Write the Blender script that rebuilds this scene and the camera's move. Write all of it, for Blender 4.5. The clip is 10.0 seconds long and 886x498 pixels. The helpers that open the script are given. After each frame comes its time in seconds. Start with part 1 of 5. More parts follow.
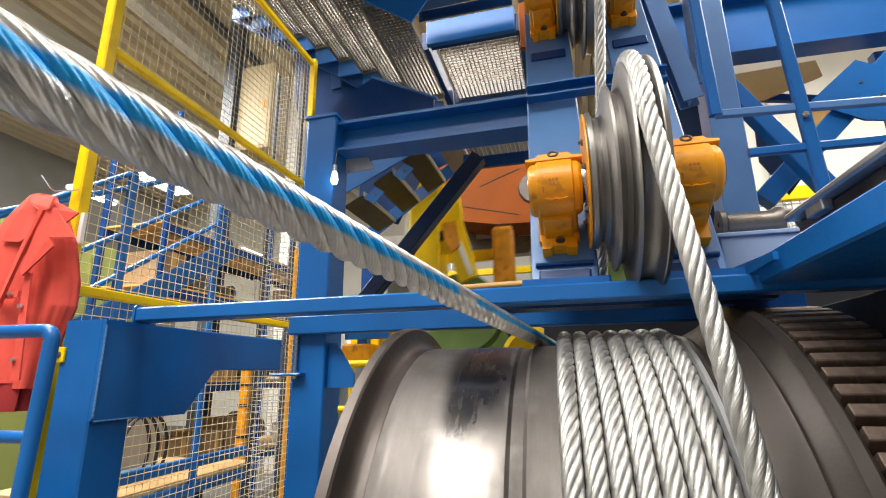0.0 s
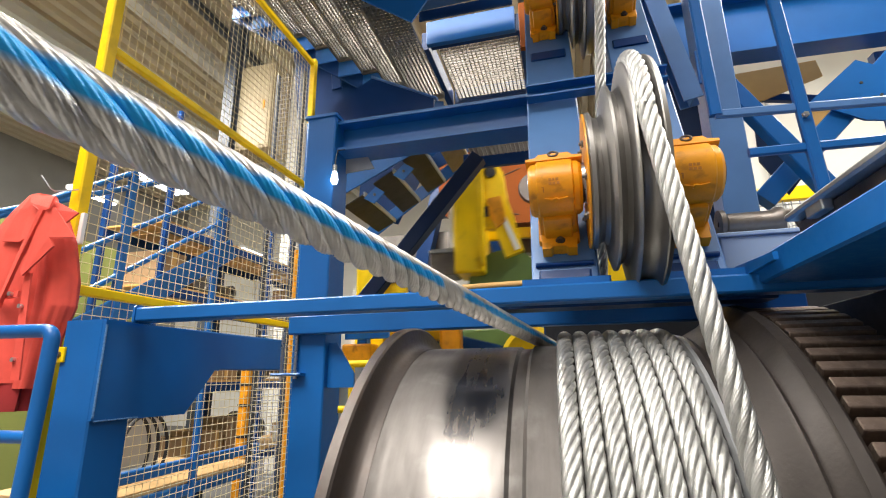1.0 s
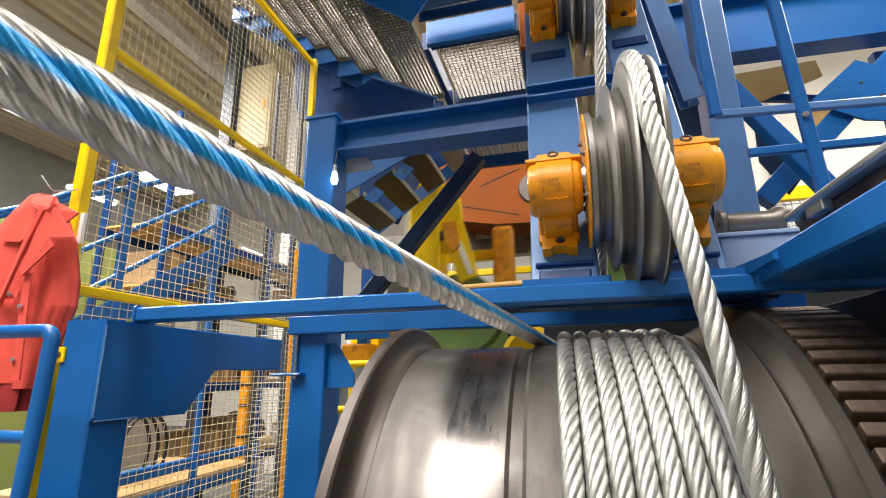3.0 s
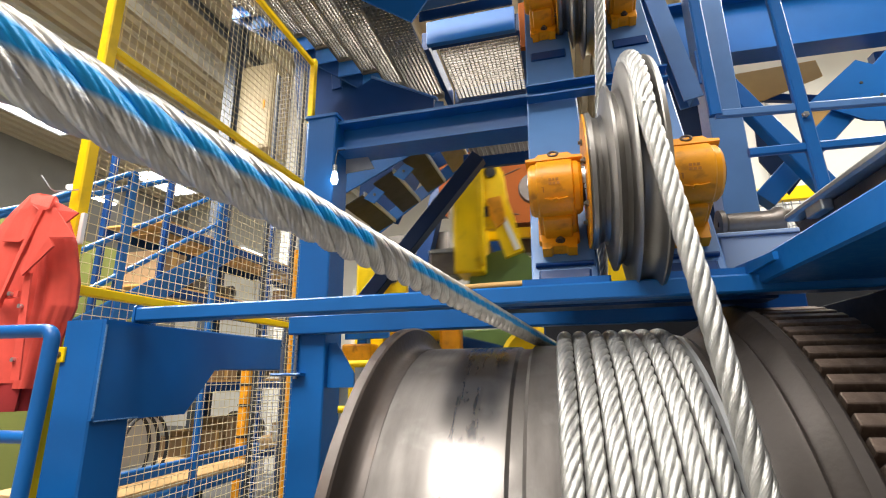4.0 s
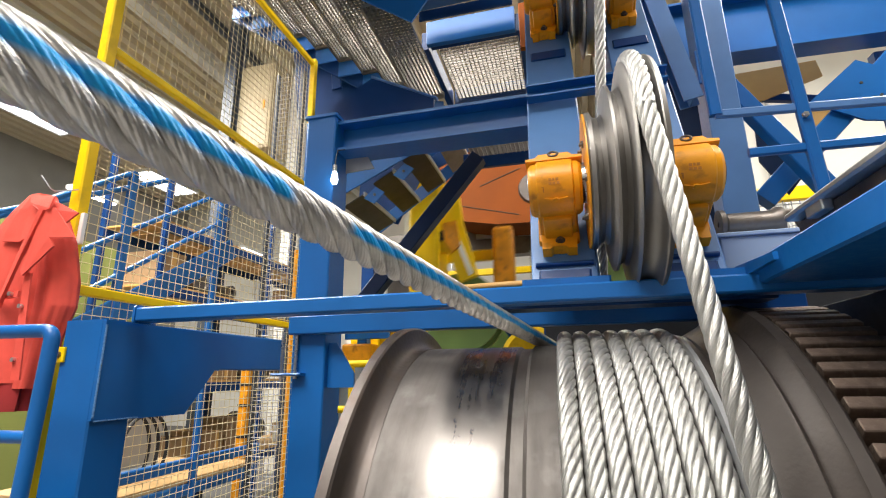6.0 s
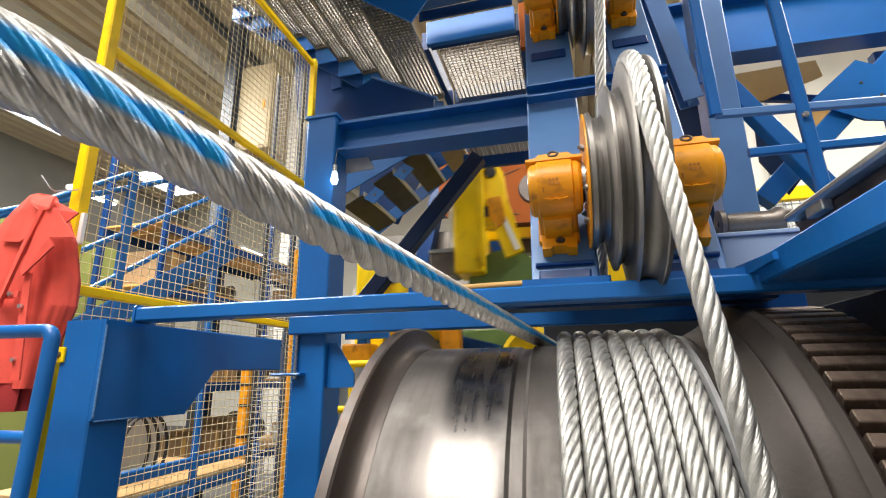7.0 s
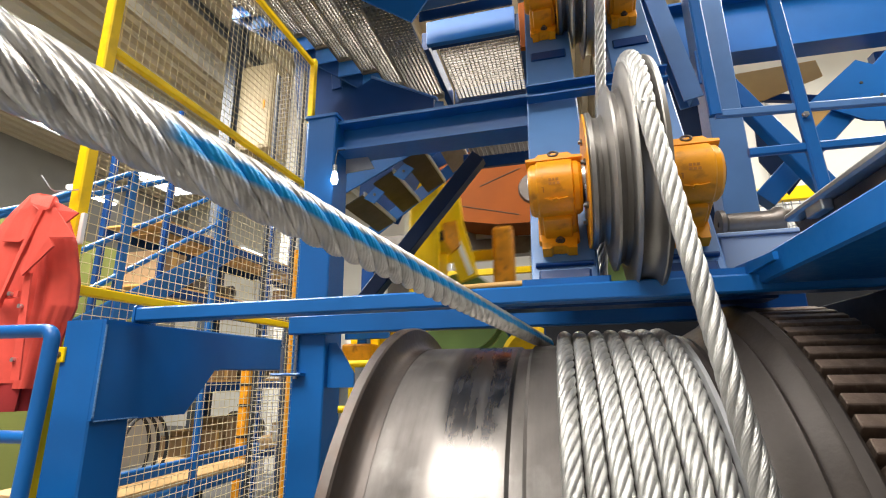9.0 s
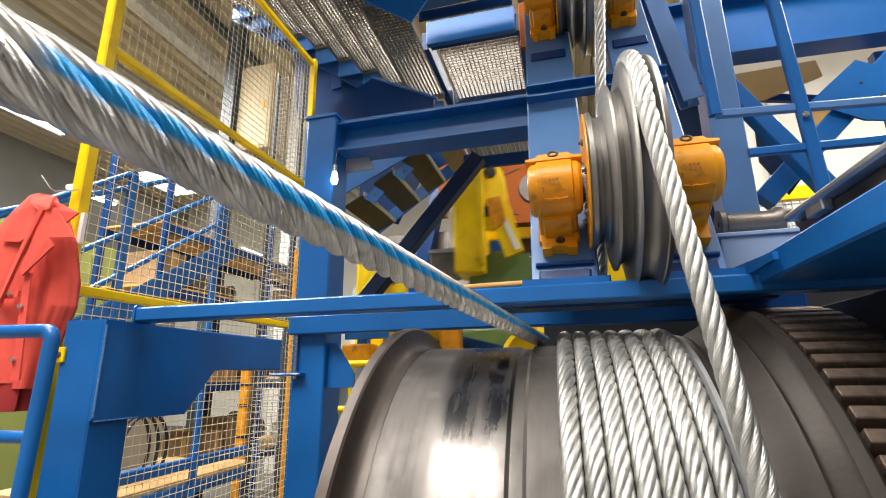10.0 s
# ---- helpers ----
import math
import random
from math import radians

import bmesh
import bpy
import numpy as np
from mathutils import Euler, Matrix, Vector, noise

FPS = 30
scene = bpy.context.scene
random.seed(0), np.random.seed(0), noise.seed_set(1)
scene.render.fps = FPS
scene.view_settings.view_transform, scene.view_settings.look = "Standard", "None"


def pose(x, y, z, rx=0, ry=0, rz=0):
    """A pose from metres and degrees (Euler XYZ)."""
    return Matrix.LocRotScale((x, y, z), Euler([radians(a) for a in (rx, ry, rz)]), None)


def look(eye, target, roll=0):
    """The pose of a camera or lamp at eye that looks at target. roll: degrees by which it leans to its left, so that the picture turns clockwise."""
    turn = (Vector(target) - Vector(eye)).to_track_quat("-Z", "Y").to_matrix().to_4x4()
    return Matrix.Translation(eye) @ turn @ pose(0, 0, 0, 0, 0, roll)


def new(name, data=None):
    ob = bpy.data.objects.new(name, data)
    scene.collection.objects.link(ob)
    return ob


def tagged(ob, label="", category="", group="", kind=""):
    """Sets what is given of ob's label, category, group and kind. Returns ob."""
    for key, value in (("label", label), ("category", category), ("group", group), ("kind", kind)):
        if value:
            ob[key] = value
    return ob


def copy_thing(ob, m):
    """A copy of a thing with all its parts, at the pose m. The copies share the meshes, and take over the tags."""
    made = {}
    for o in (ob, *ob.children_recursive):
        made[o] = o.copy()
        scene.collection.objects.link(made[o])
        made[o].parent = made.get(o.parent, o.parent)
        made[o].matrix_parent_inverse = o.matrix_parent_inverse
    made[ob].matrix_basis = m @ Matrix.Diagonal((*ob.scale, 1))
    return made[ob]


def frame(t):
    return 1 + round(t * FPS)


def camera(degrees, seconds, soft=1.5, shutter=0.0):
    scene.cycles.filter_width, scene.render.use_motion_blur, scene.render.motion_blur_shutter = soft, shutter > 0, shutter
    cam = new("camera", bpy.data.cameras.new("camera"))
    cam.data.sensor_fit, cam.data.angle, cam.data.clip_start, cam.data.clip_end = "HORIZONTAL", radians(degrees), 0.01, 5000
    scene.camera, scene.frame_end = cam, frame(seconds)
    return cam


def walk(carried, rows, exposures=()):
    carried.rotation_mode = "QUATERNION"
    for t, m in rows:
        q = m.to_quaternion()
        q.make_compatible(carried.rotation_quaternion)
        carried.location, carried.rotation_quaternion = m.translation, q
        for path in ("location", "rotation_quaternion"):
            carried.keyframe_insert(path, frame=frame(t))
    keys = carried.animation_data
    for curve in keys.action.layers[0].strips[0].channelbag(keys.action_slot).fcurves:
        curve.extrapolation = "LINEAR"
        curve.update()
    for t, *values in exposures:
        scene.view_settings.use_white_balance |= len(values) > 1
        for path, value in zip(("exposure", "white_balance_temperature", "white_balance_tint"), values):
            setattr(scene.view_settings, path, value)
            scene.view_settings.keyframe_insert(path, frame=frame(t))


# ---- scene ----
# the camera stands on a tripod; two equal rows
cam = camera(84.7, 10.0, soft=1.1, shutter=0.5)
EYE = Vector((0.0, 0.0, 1.6))
AIM = EYE + Vector((-0.2375, 0.9386, 0.2504))
walk(cam, [(0.0, look(EYE, AIM, -0.75)), (10.0, look(EYE, AIM, -0.75))], exposures=[(0.0, 0.25), (10.0, 0.25)])

# ---- world and lamps ----
world = bpy.data.worlds.new("hall_air")
scene.world = world
world.use_nodes = True
world.node_tree.nodes["Background"].inputs[0].default_value = (0.75, 0.85, 1.0, 1)
world.node_tree.nodes["Background"].inputs[1].default_value = 0.25


def lamp(name, where, to, sx, sy, watts, colour=(1, 0.955, 0.885)):
    d = bpy.data.lights.new(name, "AREA")
    d.shape, d.size, d.size_y, d.energy, d.color = "RECTANGLE", sx, sy, watts, colour
    ob = new(name, d)
    ob.matrix_world = look(where, to)
    return ob


# area lamps under the hall's roof, without fixtures; the first mirrors in the drum
lamp("overhead_lamp", (-1.7, -2.1, 7.4), (-1.3, -0.4, 1.4), 4.6, 3.0, 760)
# two fill lamps, added to brighten the right steelwork and the painted rope
lamp("overhead_lamp", (3.4, 0.8, 7.2), (1.6, 2.8, 2.5), 3.0, 0.6, 130)
lamp("overhead_lamp", (-3.4, 0.6, 7.2), (-1.6, 1.0, 1.5), 3.0, 0.8, 240)
# strip lights assumed over the rest of the hall
lamp("overhead_lamp", (-4.8, 2.7, 6.6), (-4.8, 2.9, 0), 5.0, 0.6, 560)
lamp("overhead_lamp", (-8.5, 5.0, 6.6), (-8.5, 5.0, 0), 5.0, 0.6, 750)
lamp("overhead_lamp", (0.6, 8.5, 6.6), (0.2, 8.5, 0), 5.0, 0.8, 120)
lamp("overhead_lamp", (4.6, 4.5, 6.6), (4.2, 4.8, 0), 5.0, 0.6, 420)


# ---- materials ----
def mat(name, colour, rough=0.5, metal=0.0, vary=0.25, scale=6.0, bump=0.15, grain=60.0, dirt=None, dirt_amount=0.0, per_piece=0.0, spec=0.5):
    """Paint or metal with tone variation at two scales, stains and fine relief."""
    m = bpy.data.materials.new(name)
    m.use_nodes = True
    nt = m.node_tree
    b = nt.nodes["Principled BSDF"]
    b.inputs["Metallic"].default_value = metal
    b.inputs["Specular IOR Level"].default_value = spec
    tc = nt.nodes.new("ShaderNodeTexCoord")
    big = nt.nodes.new("ShaderNodeTexNoise")
    big.inputs["Scale"].default_value, big.inputs["Detail"].default_value = scale, 6
    fine = nt.nodes.new("ShaderNodeTexNoise")
    fine.inputs["Scale"].default_value, fine.inputs["Detail"].default_value = grain, 4
    nt.links.new(tc.outputs["Object"], big.inputs["Vector"])
    nt.links.new(tc.outputs["Object"], fine.inputs["Vector"])
    ramp = nt.nodes.new("ShaderNodeMapRange")
    ramp.inputs[1].default_value, ramp.inputs[2].default_value = 0.3, 0.7
    ramp.inputs[3].default_value, ramp.inputs[4].default_value = 1 - vary, 1 + vary * 0.6
    nt.links.new(big.outputs["Fac"], ramp.inputs[0])
    mul = nt.nodes.new("ShaderNodeMix")
    mul.data_type, mul.blend_type = "RGBA", "MULTIPLY"
    mul.inputs[0].default_value = 1.0
    mul.inputs[6].default_value = (*colour, 1)
    nt.links.new(ramp.outputs[0], mul.inputs[7])
    out = mul.outputs[2]
    if dirt:
        st = nt.nodes.new("ShaderNodeMapRange")
        st.inputs[1].default_value, st.inputs[2].default_value = 0.56, 0.72
        st.inputs[3].default_value, st.inputs[4].default_value = 0.0, dirt_amount
        d2 = nt.nodes.new("ShaderNodeTexNoise")
        d2.inputs["Scale"].default_value, d2.inputs["Detail"].default_value = scale * 2.3, 8
        nt.links.new(tc.outputs["Object"], d2.inputs["Vector"])
        nt.links.new(d2.outputs["Fac"], st.inputs[0])
        mx = nt.nodes.new("ShaderNodeMix")
        mx.data_type = "RGBA"
        nt.links.new(st.outputs[0], mx.inputs[0])
        nt.links.new(out, mx.inputs[6])
        mx.inputs[7].default_value = (*dirt, 1)
        out = mx.outputs[2]
    if per_piece:
        oi = nt.nodes.new("ShaderNodeObjectInfo")
        mr = nt.nodes.new("ShaderNodeMapRange")
        mr.inputs[3].default_value, mr.inputs[4].default_value = 1 - per_piece, 1 + per_piece
        nt.links.new(oi.outputs["Random"], mr.inputs[0])
        mp = nt.nodes.new("ShaderNodeMix")
        mp.data_type, mp.blend_type = "RGBA", "MULTIPLY"
        mp.inputs[0].default_value = 1.0
        nt.links.new(out, mp.inputs[6])
        nt.links.new(mr.outputs[0], mp.inputs[7])
        out = mp.outputs[2]
    nt.links.new(out, b.inputs["Base Color"])
    rr = nt.nodes.new("ShaderNodeMapRange")
    rr.inputs[3].default_value, rr.inputs[4].default_value = max(0.05, rough - 0.12), min(1, rough + 0.12)
    nt.links.new(fine.outputs["Fac"], rr.inputs[0])
    nt.links.new(rr.outputs[0], b.inputs["Roughness"])
    bp = nt.nodes.new("ShaderNodeBump")
    bp.inputs["Strength"].default_value, bp.inputs["Distance"].default_value = bump, 0.002
    nt.links.new(fine.outputs["Fac"], bp.inputs["Height"])
    nt.links.new(bp.outputs[0], b.inputs["Normal"])
    return m


def glow(name, colour, strength):
    m = bpy.data.materials.new(name)
    m.use_nodes = True
    b = m.node_tree.nodes["Principled BSDF"]
    b.inputs["Base Color"].default_value = (*colour, 1)
    b.inputs["Emission Color"].default_value = (*colour, 1)
    b.inputs["Emission Strength"].default_value = strength
    return m


BLUE = mat("blue_paint", (0.005, 0.108, 0.37), 0.36, 0, 0.18, 2.5, 0.03, 45, spec=0.4)
# darker copy of the blue, holds the shade of the upper and rear steelwork
NAVYSHADE = mat("navy_shade_blue_paint", (0.005, 0.04, 0.16), 0.34, 0, 0.2, 3, 0.03, 45, spec=0.22)
# darkest copy of the frame blue, the brace's shade put into its colour
INKSHADE = mat("ink_shade_blue_paint", (0.004, 0.016, 0.055), 0.35, 0, 0.2, 3, 0.12, 45, spec=0.25)
# palest blue, the pedestal's reflected sky light is in the base colour
SKYLITBLUE = mat("sky_lit_blue_paint", (0.28, 0.38, 0.58), 0.36, 0, 0.15, 3, 0.03, 45)
# paler copy of the blue, sky highlights and lit fronts put into the colour
PALELITBLUE = mat("pale_lit_blue_paint", (0.085, 0.20, 0.45), 0.36, 0, 0.18, 3, 0.03, 45)
YELLOW = mat("yellow_paint", (0.90, 0.60, 0.002), 0.4, 0, 0.12, 4, 0.1, 50, (0.35, 0.2, 0.02), 0.3, spec=0.3)
OCHRE = mat("ochre_paint", (0.72, 0.29, 0.005), 0.38, 0, 0.25, 7, 0.25, 40, (0.2, 0.07, 0.01), 0.6, spec=0.4)
ORANGE = mat("orange_paint", (0.20, 0.046, 0.0015), 0.6, 0, 0.2, 1.5, 0.1, 30, (0.2, 0.035, 0.003), 0.4, spec=0.15)
# darker brown steel, carries the side rail's shade on the right flange
SHADESTEEL = mat("shaded_brown_steel", (0.048, 0.040, 0.036), 0.45, 0.5, 0.25, 4, 0.3, 70, (0.03, 0.025, 0.02), 0.5)
STEEL = mat("worn_steel", (0.55, 0.55, 0.56), 0.3, 1.0, 0.2, 5, 0.25, 90)
DARKSTEEL = mat("dark_steel", (0.16, 0.145, 0.135), 0.42, 0.85, 0.3, 6, 0.3, 70, (0.1, 0.07, 0.05), 0.5)
BROWNSTEEL = mat("brown_steel", (0.085, 0.070, 0.063), 0.45, 0.5, 0.25, 4, 0.3, 70, (0.08, 0.05, 0.035), 0.5)
ZINC = mat("galvanised_wire", (0.72, 0.72, 0.72), 0.34, 1.0, 0.15, 10, 0.15, 200)
GALV = mat("galvanised_steel", (0.42, 0.43, 0.44), 0.45, 0.8, 0.2, 8, 0.1, 90)
CREAM = mat("cream_wire", (0.62, 0.53, 0.33), 0.5, 0, 0.1, 4, 0.05, 80)
SLATE = mat("slate_grey_paint", (0.045, 0.055, 0.075), 0.5, 0, 0.2, 3, 0.1, 40)
BEIGE = mat("beige_sheet_paint", (0.30, 0.24, 0.145), 0.5, 0, 0.1, 2, 0.05, 40)
GREYWIRE = mat("grey_wire", (0.30, 0.32, 0.36), 0.45, 0.3, 0.1, 4, 0.05, 80)
OLIVE = mat("olive_wall_paint", (0.24, 0.27, 0.07), 0.7, 0, 0.15, 1.2, 0.1, 30)
GREEN = mat("machine_green", (0.13, 0.22, 0.06), 0.5, 0, 0.2, 3, 0.1, 40)
WHITEWALL = mat("white_wall_paint", (0.74, 0.72, 0.66), 0.8, 0, 0.08, 1.0, 0.1, 30)
GREYWALL = mat("grey_wall", (0.30, 0.29, 0.27), 0.8, 0, 0.15, 0.8, 0.2, 25)
# beige raised in the paint to stand in for bounced light on the roof
ROOFM = mat("brightened_beige_roof_sheet", (0.62, 0.53, 0.38), 0.55, 0, 0.12, 0.9, 0.05, 30)
ROOFG = mat("grey_roof_sheet", (0.34, 0.32, 0.30), 0.55, 0, 0.12, 0.9, 0.05, 30)
CONCRETE = mat("concrete_floor", (0.15, 0.145, 0.14), 0.55, 0, 0.25, 0.9, 0.2, 30, (0.1, 0.09, 0.08), 0.5)
WOOD = mat("plywood", (0.50, 0.31, 0.13), 0.6, 0, 0.15, 3, 0.15, 60)
PALEWOOD = mat("pale_pine", (0.55, 0.32, 0.10), 0.6, 0, 0.15, 4, 0.15, 60)
DARK = mat("black_rubber", (0.02, 0.02, 0.022), 0.6, 0, 0.2, 5, 0.1, 60)
RED = mat("red_workwear", (0.70, 0.075, 0.05), 0.85, 0, 0.18, 9, 0.6, 420)
WHITEPL = mat("white_plastic", (0.78, 0.78, 0.76), 0.4, 0, 0.05, 4, 0.05, 40)
LIGHT = glow("tube_light", (1.0, 0.97, 0.9), 14.0)


# ---- building helpers ----
def part(name, bm, material, parent=None, label="", smooth=False):
    me = bpy.data.meshes.new(name)
    bmesh.ops.recalc_face_normals(bm, faces=bm.faces)
    if smooth:
        for f in bm.faces:
            f.smooth = True
        for e in bm.edges:
            if len(e.link_faces) == 2 and e.calc_face_angle(0) > 0.6:
                e.smooth = False
    bm.to_mesh(me)
    bm.free()
    me.materials.append(material)
    ob = new(name, me)
    if parent:
        ob.parent = parent
    if label:
        ob["label"] = label
    return ob


def thing(name, label, category, group="", at=(0, 0, 0), kind=""):
    ob = new(name)
    ob.location = at
    ob.empty_display_size = 0.1
    return tagged(ob, label, category, group, kind)


def box(lo, hi, bevel=0.0, bm=None):
    bm = bm or bmesh.new()
    c = [(a + b) / 2 for a, b in zip(lo, hi)]
    s = [abs(b - a) for a, b in zip(lo, hi)]
    r = bmesh.ops.create_cube(bm, size=1, matrix=Matrix.LocRotScale(c, None, s))
    if bevel:
        ed = list({e for v in r["verts"] for e in v.link_edges})
        bmesh.ops.bevel(bm, geom=ed, offset=bevel, segments=2, affect="EDGES", profile=0.5)
    return bm


def frame_of(a, b, up=(0, 0, 1)):
    a, b, up = Vector(a), Vector(b), Vector(up)
    z = (b - a).normalized()
    x = up.cross(z)
    if x.length < 1e-4:
        x = Vector((1, 0, 0)).cross(z)
    x.normalize()
    y = z.cross(x)
    return Matrix((x, y, z)).transposed()


def extrude(outline, a, b, up=(0, 0, 1), bm=None):
    """A section (sideways, upwards) swept straight from a to b."""
    bm = bm or bmesh.new()
    m = frame_of(a, b, up)
    lo = [bm.verts.new(Vector(a) + m @ Vector((p, q, 0))) for p, q in outline]
    hi = [bm.verts.new(Vector(b) + m @ Vector((p, q, 0))) for p, q in outline]
    n = len(outline)
    for i in range(n):
        bm.faces.new((lo[i], lo[(i + 1) % n], hi[(i + 1) % n], hi[i]))
    bm.faces.new(lo[::-1])
    bm.faces.new(hi)
    return bm


def rect(w, h, c=0.006):
    w, h = w / 2, h / 2
    return [(-w + c, -h), (w - c, -h), (w, -h + c), (w, h - c), (w - c, h), (-w + c, h), (-w, h - c), (-w, -h + c)]


def i_section(w, h, web=0.012, fl=0.016):
    w, h, q = w / 2, h / 2, web / 2
    return [(-w, -h), (w, -h), (w, -h + fl), (q, -h + fl), (q, h - fl), (w, h - fl), (w, h), (-w, h), (-w, h - fl), (-q, h - fl), (-q, -h + fl), (-w, -h + fl)]


def channel(w, h, web=0.012, fl=0.014):
    """Open to the +side."""
    return [(0, -h / 2), (w, -h / 2), (w, -h / 2 + fl), (web, -h / 2 + fl), (web, h / 2 - fl), (w, h / 2 - fl), (w, h / 2), (0, h / 2)]


def circle(r, n=12):
    return [(r * math.cos(math.tau * i / n), r * math.sin(math.tau * i / n)) for i in range(n)]


def tube(points, r, n=10, bm=None, closed=False):
    """A round bar along a polyline."""
    bm = bm or bmesh.new()
    pts = [Vector(p) for p in points]
    rings = []
    for i, p in enumerate(pts):
        a = pts[max(i - 1, 0)]
        b = pts[min(i + 1, len(pts) - 1)]
        if closed:
            a, b = pts[i - 1], pts[(i + 1) % len(pts)]
        m = frame_of(a, b, (0.31, 0.11, 0.94))
        rings.append([bm.verts.new(p + m @ Vector((x, y, 0))) for x, y in circle(r, n)])
    count = len(rings)
    for i in range(count if closed else count - 1):
        for j in range(n):
            bm.faces.new((rings[i][j], rings[i][(j + 1) % n], rings[(i + 1) % count][(j + 1) % n], rings[(i + 1) % count][j]))
    if not closed:
        bm.faces.new(rings[0][::-1])
        bm.faces.new(rings[-1])
    return bm


def rounded(points, r, n=5):
    """A polyline with its inner corners rounded."""
    pts = [Vector(p) for p in points]
    out = [pts[0]]
    for i in range(1, len(pts) - 1):
        a = pts[i] + (pts[i - 1] - pts[i]).normalized() * r
        b = pts[i] + (pts[i + 1] - pts[i]).normalized() * r
        for k in range(n + 1):
            t = k / n
            out.append(a * (1 - t) ** 2 + pts[i] * 2 * t * (1 - t) + b * t * t)
    return out + [pts[-1]]


def lathe(profile, n=96, bm=None, close=True):
    """A section of (x, radius) turned about the X axis."""
    bm = bm or bmesh.new()
    rings = [[bm.verts.new((x, r * math.cos(math.tau * i / n), r * math.sin(math.tau * i / n))) for i in range(n)] for x, r in profile]
    m = len(rings)
    for k in range(m if close else m - 1):
        for i in range(n):
            bm.faces.new((rings[k][i], rings[k][(i + 1) % n], rings[(k + 1) % m][(i + 1) % n], rings[(k + 1) % m][i]))
    return bm


def plate(outline, origin, u, v, thick, bm=None):
    """A flat plate of an outline in the plane of u and v."""
    bm = bm or bmesh.new()
    o, u, v = Vector(origin), Vector(u), Vector(v)
    nrm = u.cross(v).normalized() * thick
    lo = [bm.verts.new(o + u * p + v * q) for p, q in outline]
    hi = [bm.verts.new(o + u * p + v * q + nrm) for p, q in outline]
    n = len(outline)
    for i in range(n):
        bm.faces.new((lo[i], lo[(i + 1) % n], hi[(i + 1) % n], hi[i]))
    bm.faces.new(lo[::-1])
    bm.faces.new(hi)
    return bm


def hexbolt(where, axis, r=0.012, h=0.01, bm=None):
    w, ax = Vector(where), Vector(axis).normalized()
    bm = extrude(circle(r, 6), w, w + ax * h, (0.3, 0.2, 0.9), bm)
    return extrude(circle(r * 0.55, 8), w + ax * h, w + ax * (h + r * 0.7), (0.3, 0.2, 0.9), bm)


def wires(origin, u, v, lu, lv, step, r, skip=None, bm=None):
    """A welded wire mesh in the plane of u and v, thin square wires."""
    bm = bm or bmesh.new()
    o, u, v = Vector(origin), Vector(u).normalized(), Vector(v).normalized()
    nrm = u.cross(v)
    k = 0
    while k * step <= lu + 1e-6:
        extrude(circle(r, 4), o + u * k * step, o + u * k * step + v * lv, nrm, bm)
        k += 1
    k = 0
    while k * step <= lv + 1e-6:
        extrude(circle(r, 4), o + v * k * step + nrm * r, o + v * k * step + u * lu + nrm * r, nrm, bm)
        k += 1
    return bm


def strand_mesh(name, point, length, step, radius, lay, wires_n=10, sides=30, strands=6, hand=1.0, start=0.0, wire_lay=None, closed=False, only=None):
    """Strands laid in a helix round a path; point(s) gives centre, side, up, along. Each strand shows its own outer wires."""
    wire_lay = wire_lay or 0.34
    core = radius * 0.61
    sr = radius * 0.392
    n = max(2, int(length / step) + 1)
    ang = np.arange(sides) * math.tau / sides
    verts, faces = [], []
    for k in (range(strands) if only is None else (only,)):
        base = len(verts)
        for i in range(n):
            s = start + length * i / (n - 1)
            c, x, y, z = point(s)
            a = hand * math.tau * s / lay + math.tau * k / strands
            out = x * math.cos(a) + y * math.sin(a)
            tang = (y * math.cos(a) - x * math.sin(a))
            along = (z + tang * (hand * math.tau * core / lay)).normalized()
            tang = along.cross(out).normalized()
            cc = c + out * core
            twist = hand * math.tau * s / wire_lay
            for t in ang:
                rr = sr * (0.90 + 0.125 * abs(math.cos((t - twist) * wires_n / 2)) ** 0.6)
                verts.append(cc + (out * math.cos(t) + tang * math.sin(t)) * rr)
        for i in range(n - 1):
            for j in range(sides):
                a0, a1 = base + i * sides + j, base + i * sides + (j + 1) % sides
                faces.append((a0, a1, a1 + sides, a0 + sides))
        if not closed:
            faces.append(tuple(base + j for j in range(sides))[::-1])
            faces.append(tuple(base + (n - 1) * sides + j for j in range(sides)))
    me = bpy.data.meshes.new(name)
    me.from_pydata(verts, [], faces)
    me.polygons.foreach_set("use_smooth", [True] * len(me.polygons))
    me.update()
    return me


def rope(parent, name, point, length, step, lay, wires_n, sides, material, start=0.0, radius=None):
    """A rope run: a thin core with its six strands as pieces of it."""
    radius = radius or R_ROPE
    n = max(2, int(length / 0.03))
    core = part(name, tube([point(start + length * i / n)[0] for i in range(n + 1)], radius * 0.45, 8), DARKSTEEL, parent)
    for k in range(6):
        me = strand_mesh("strand", point, length, step, radius, lay, wires_n, sides, hand=HAND, start=start, only=k)
        me.materials.append(material)
        new("strand", me).parent = core
    return core


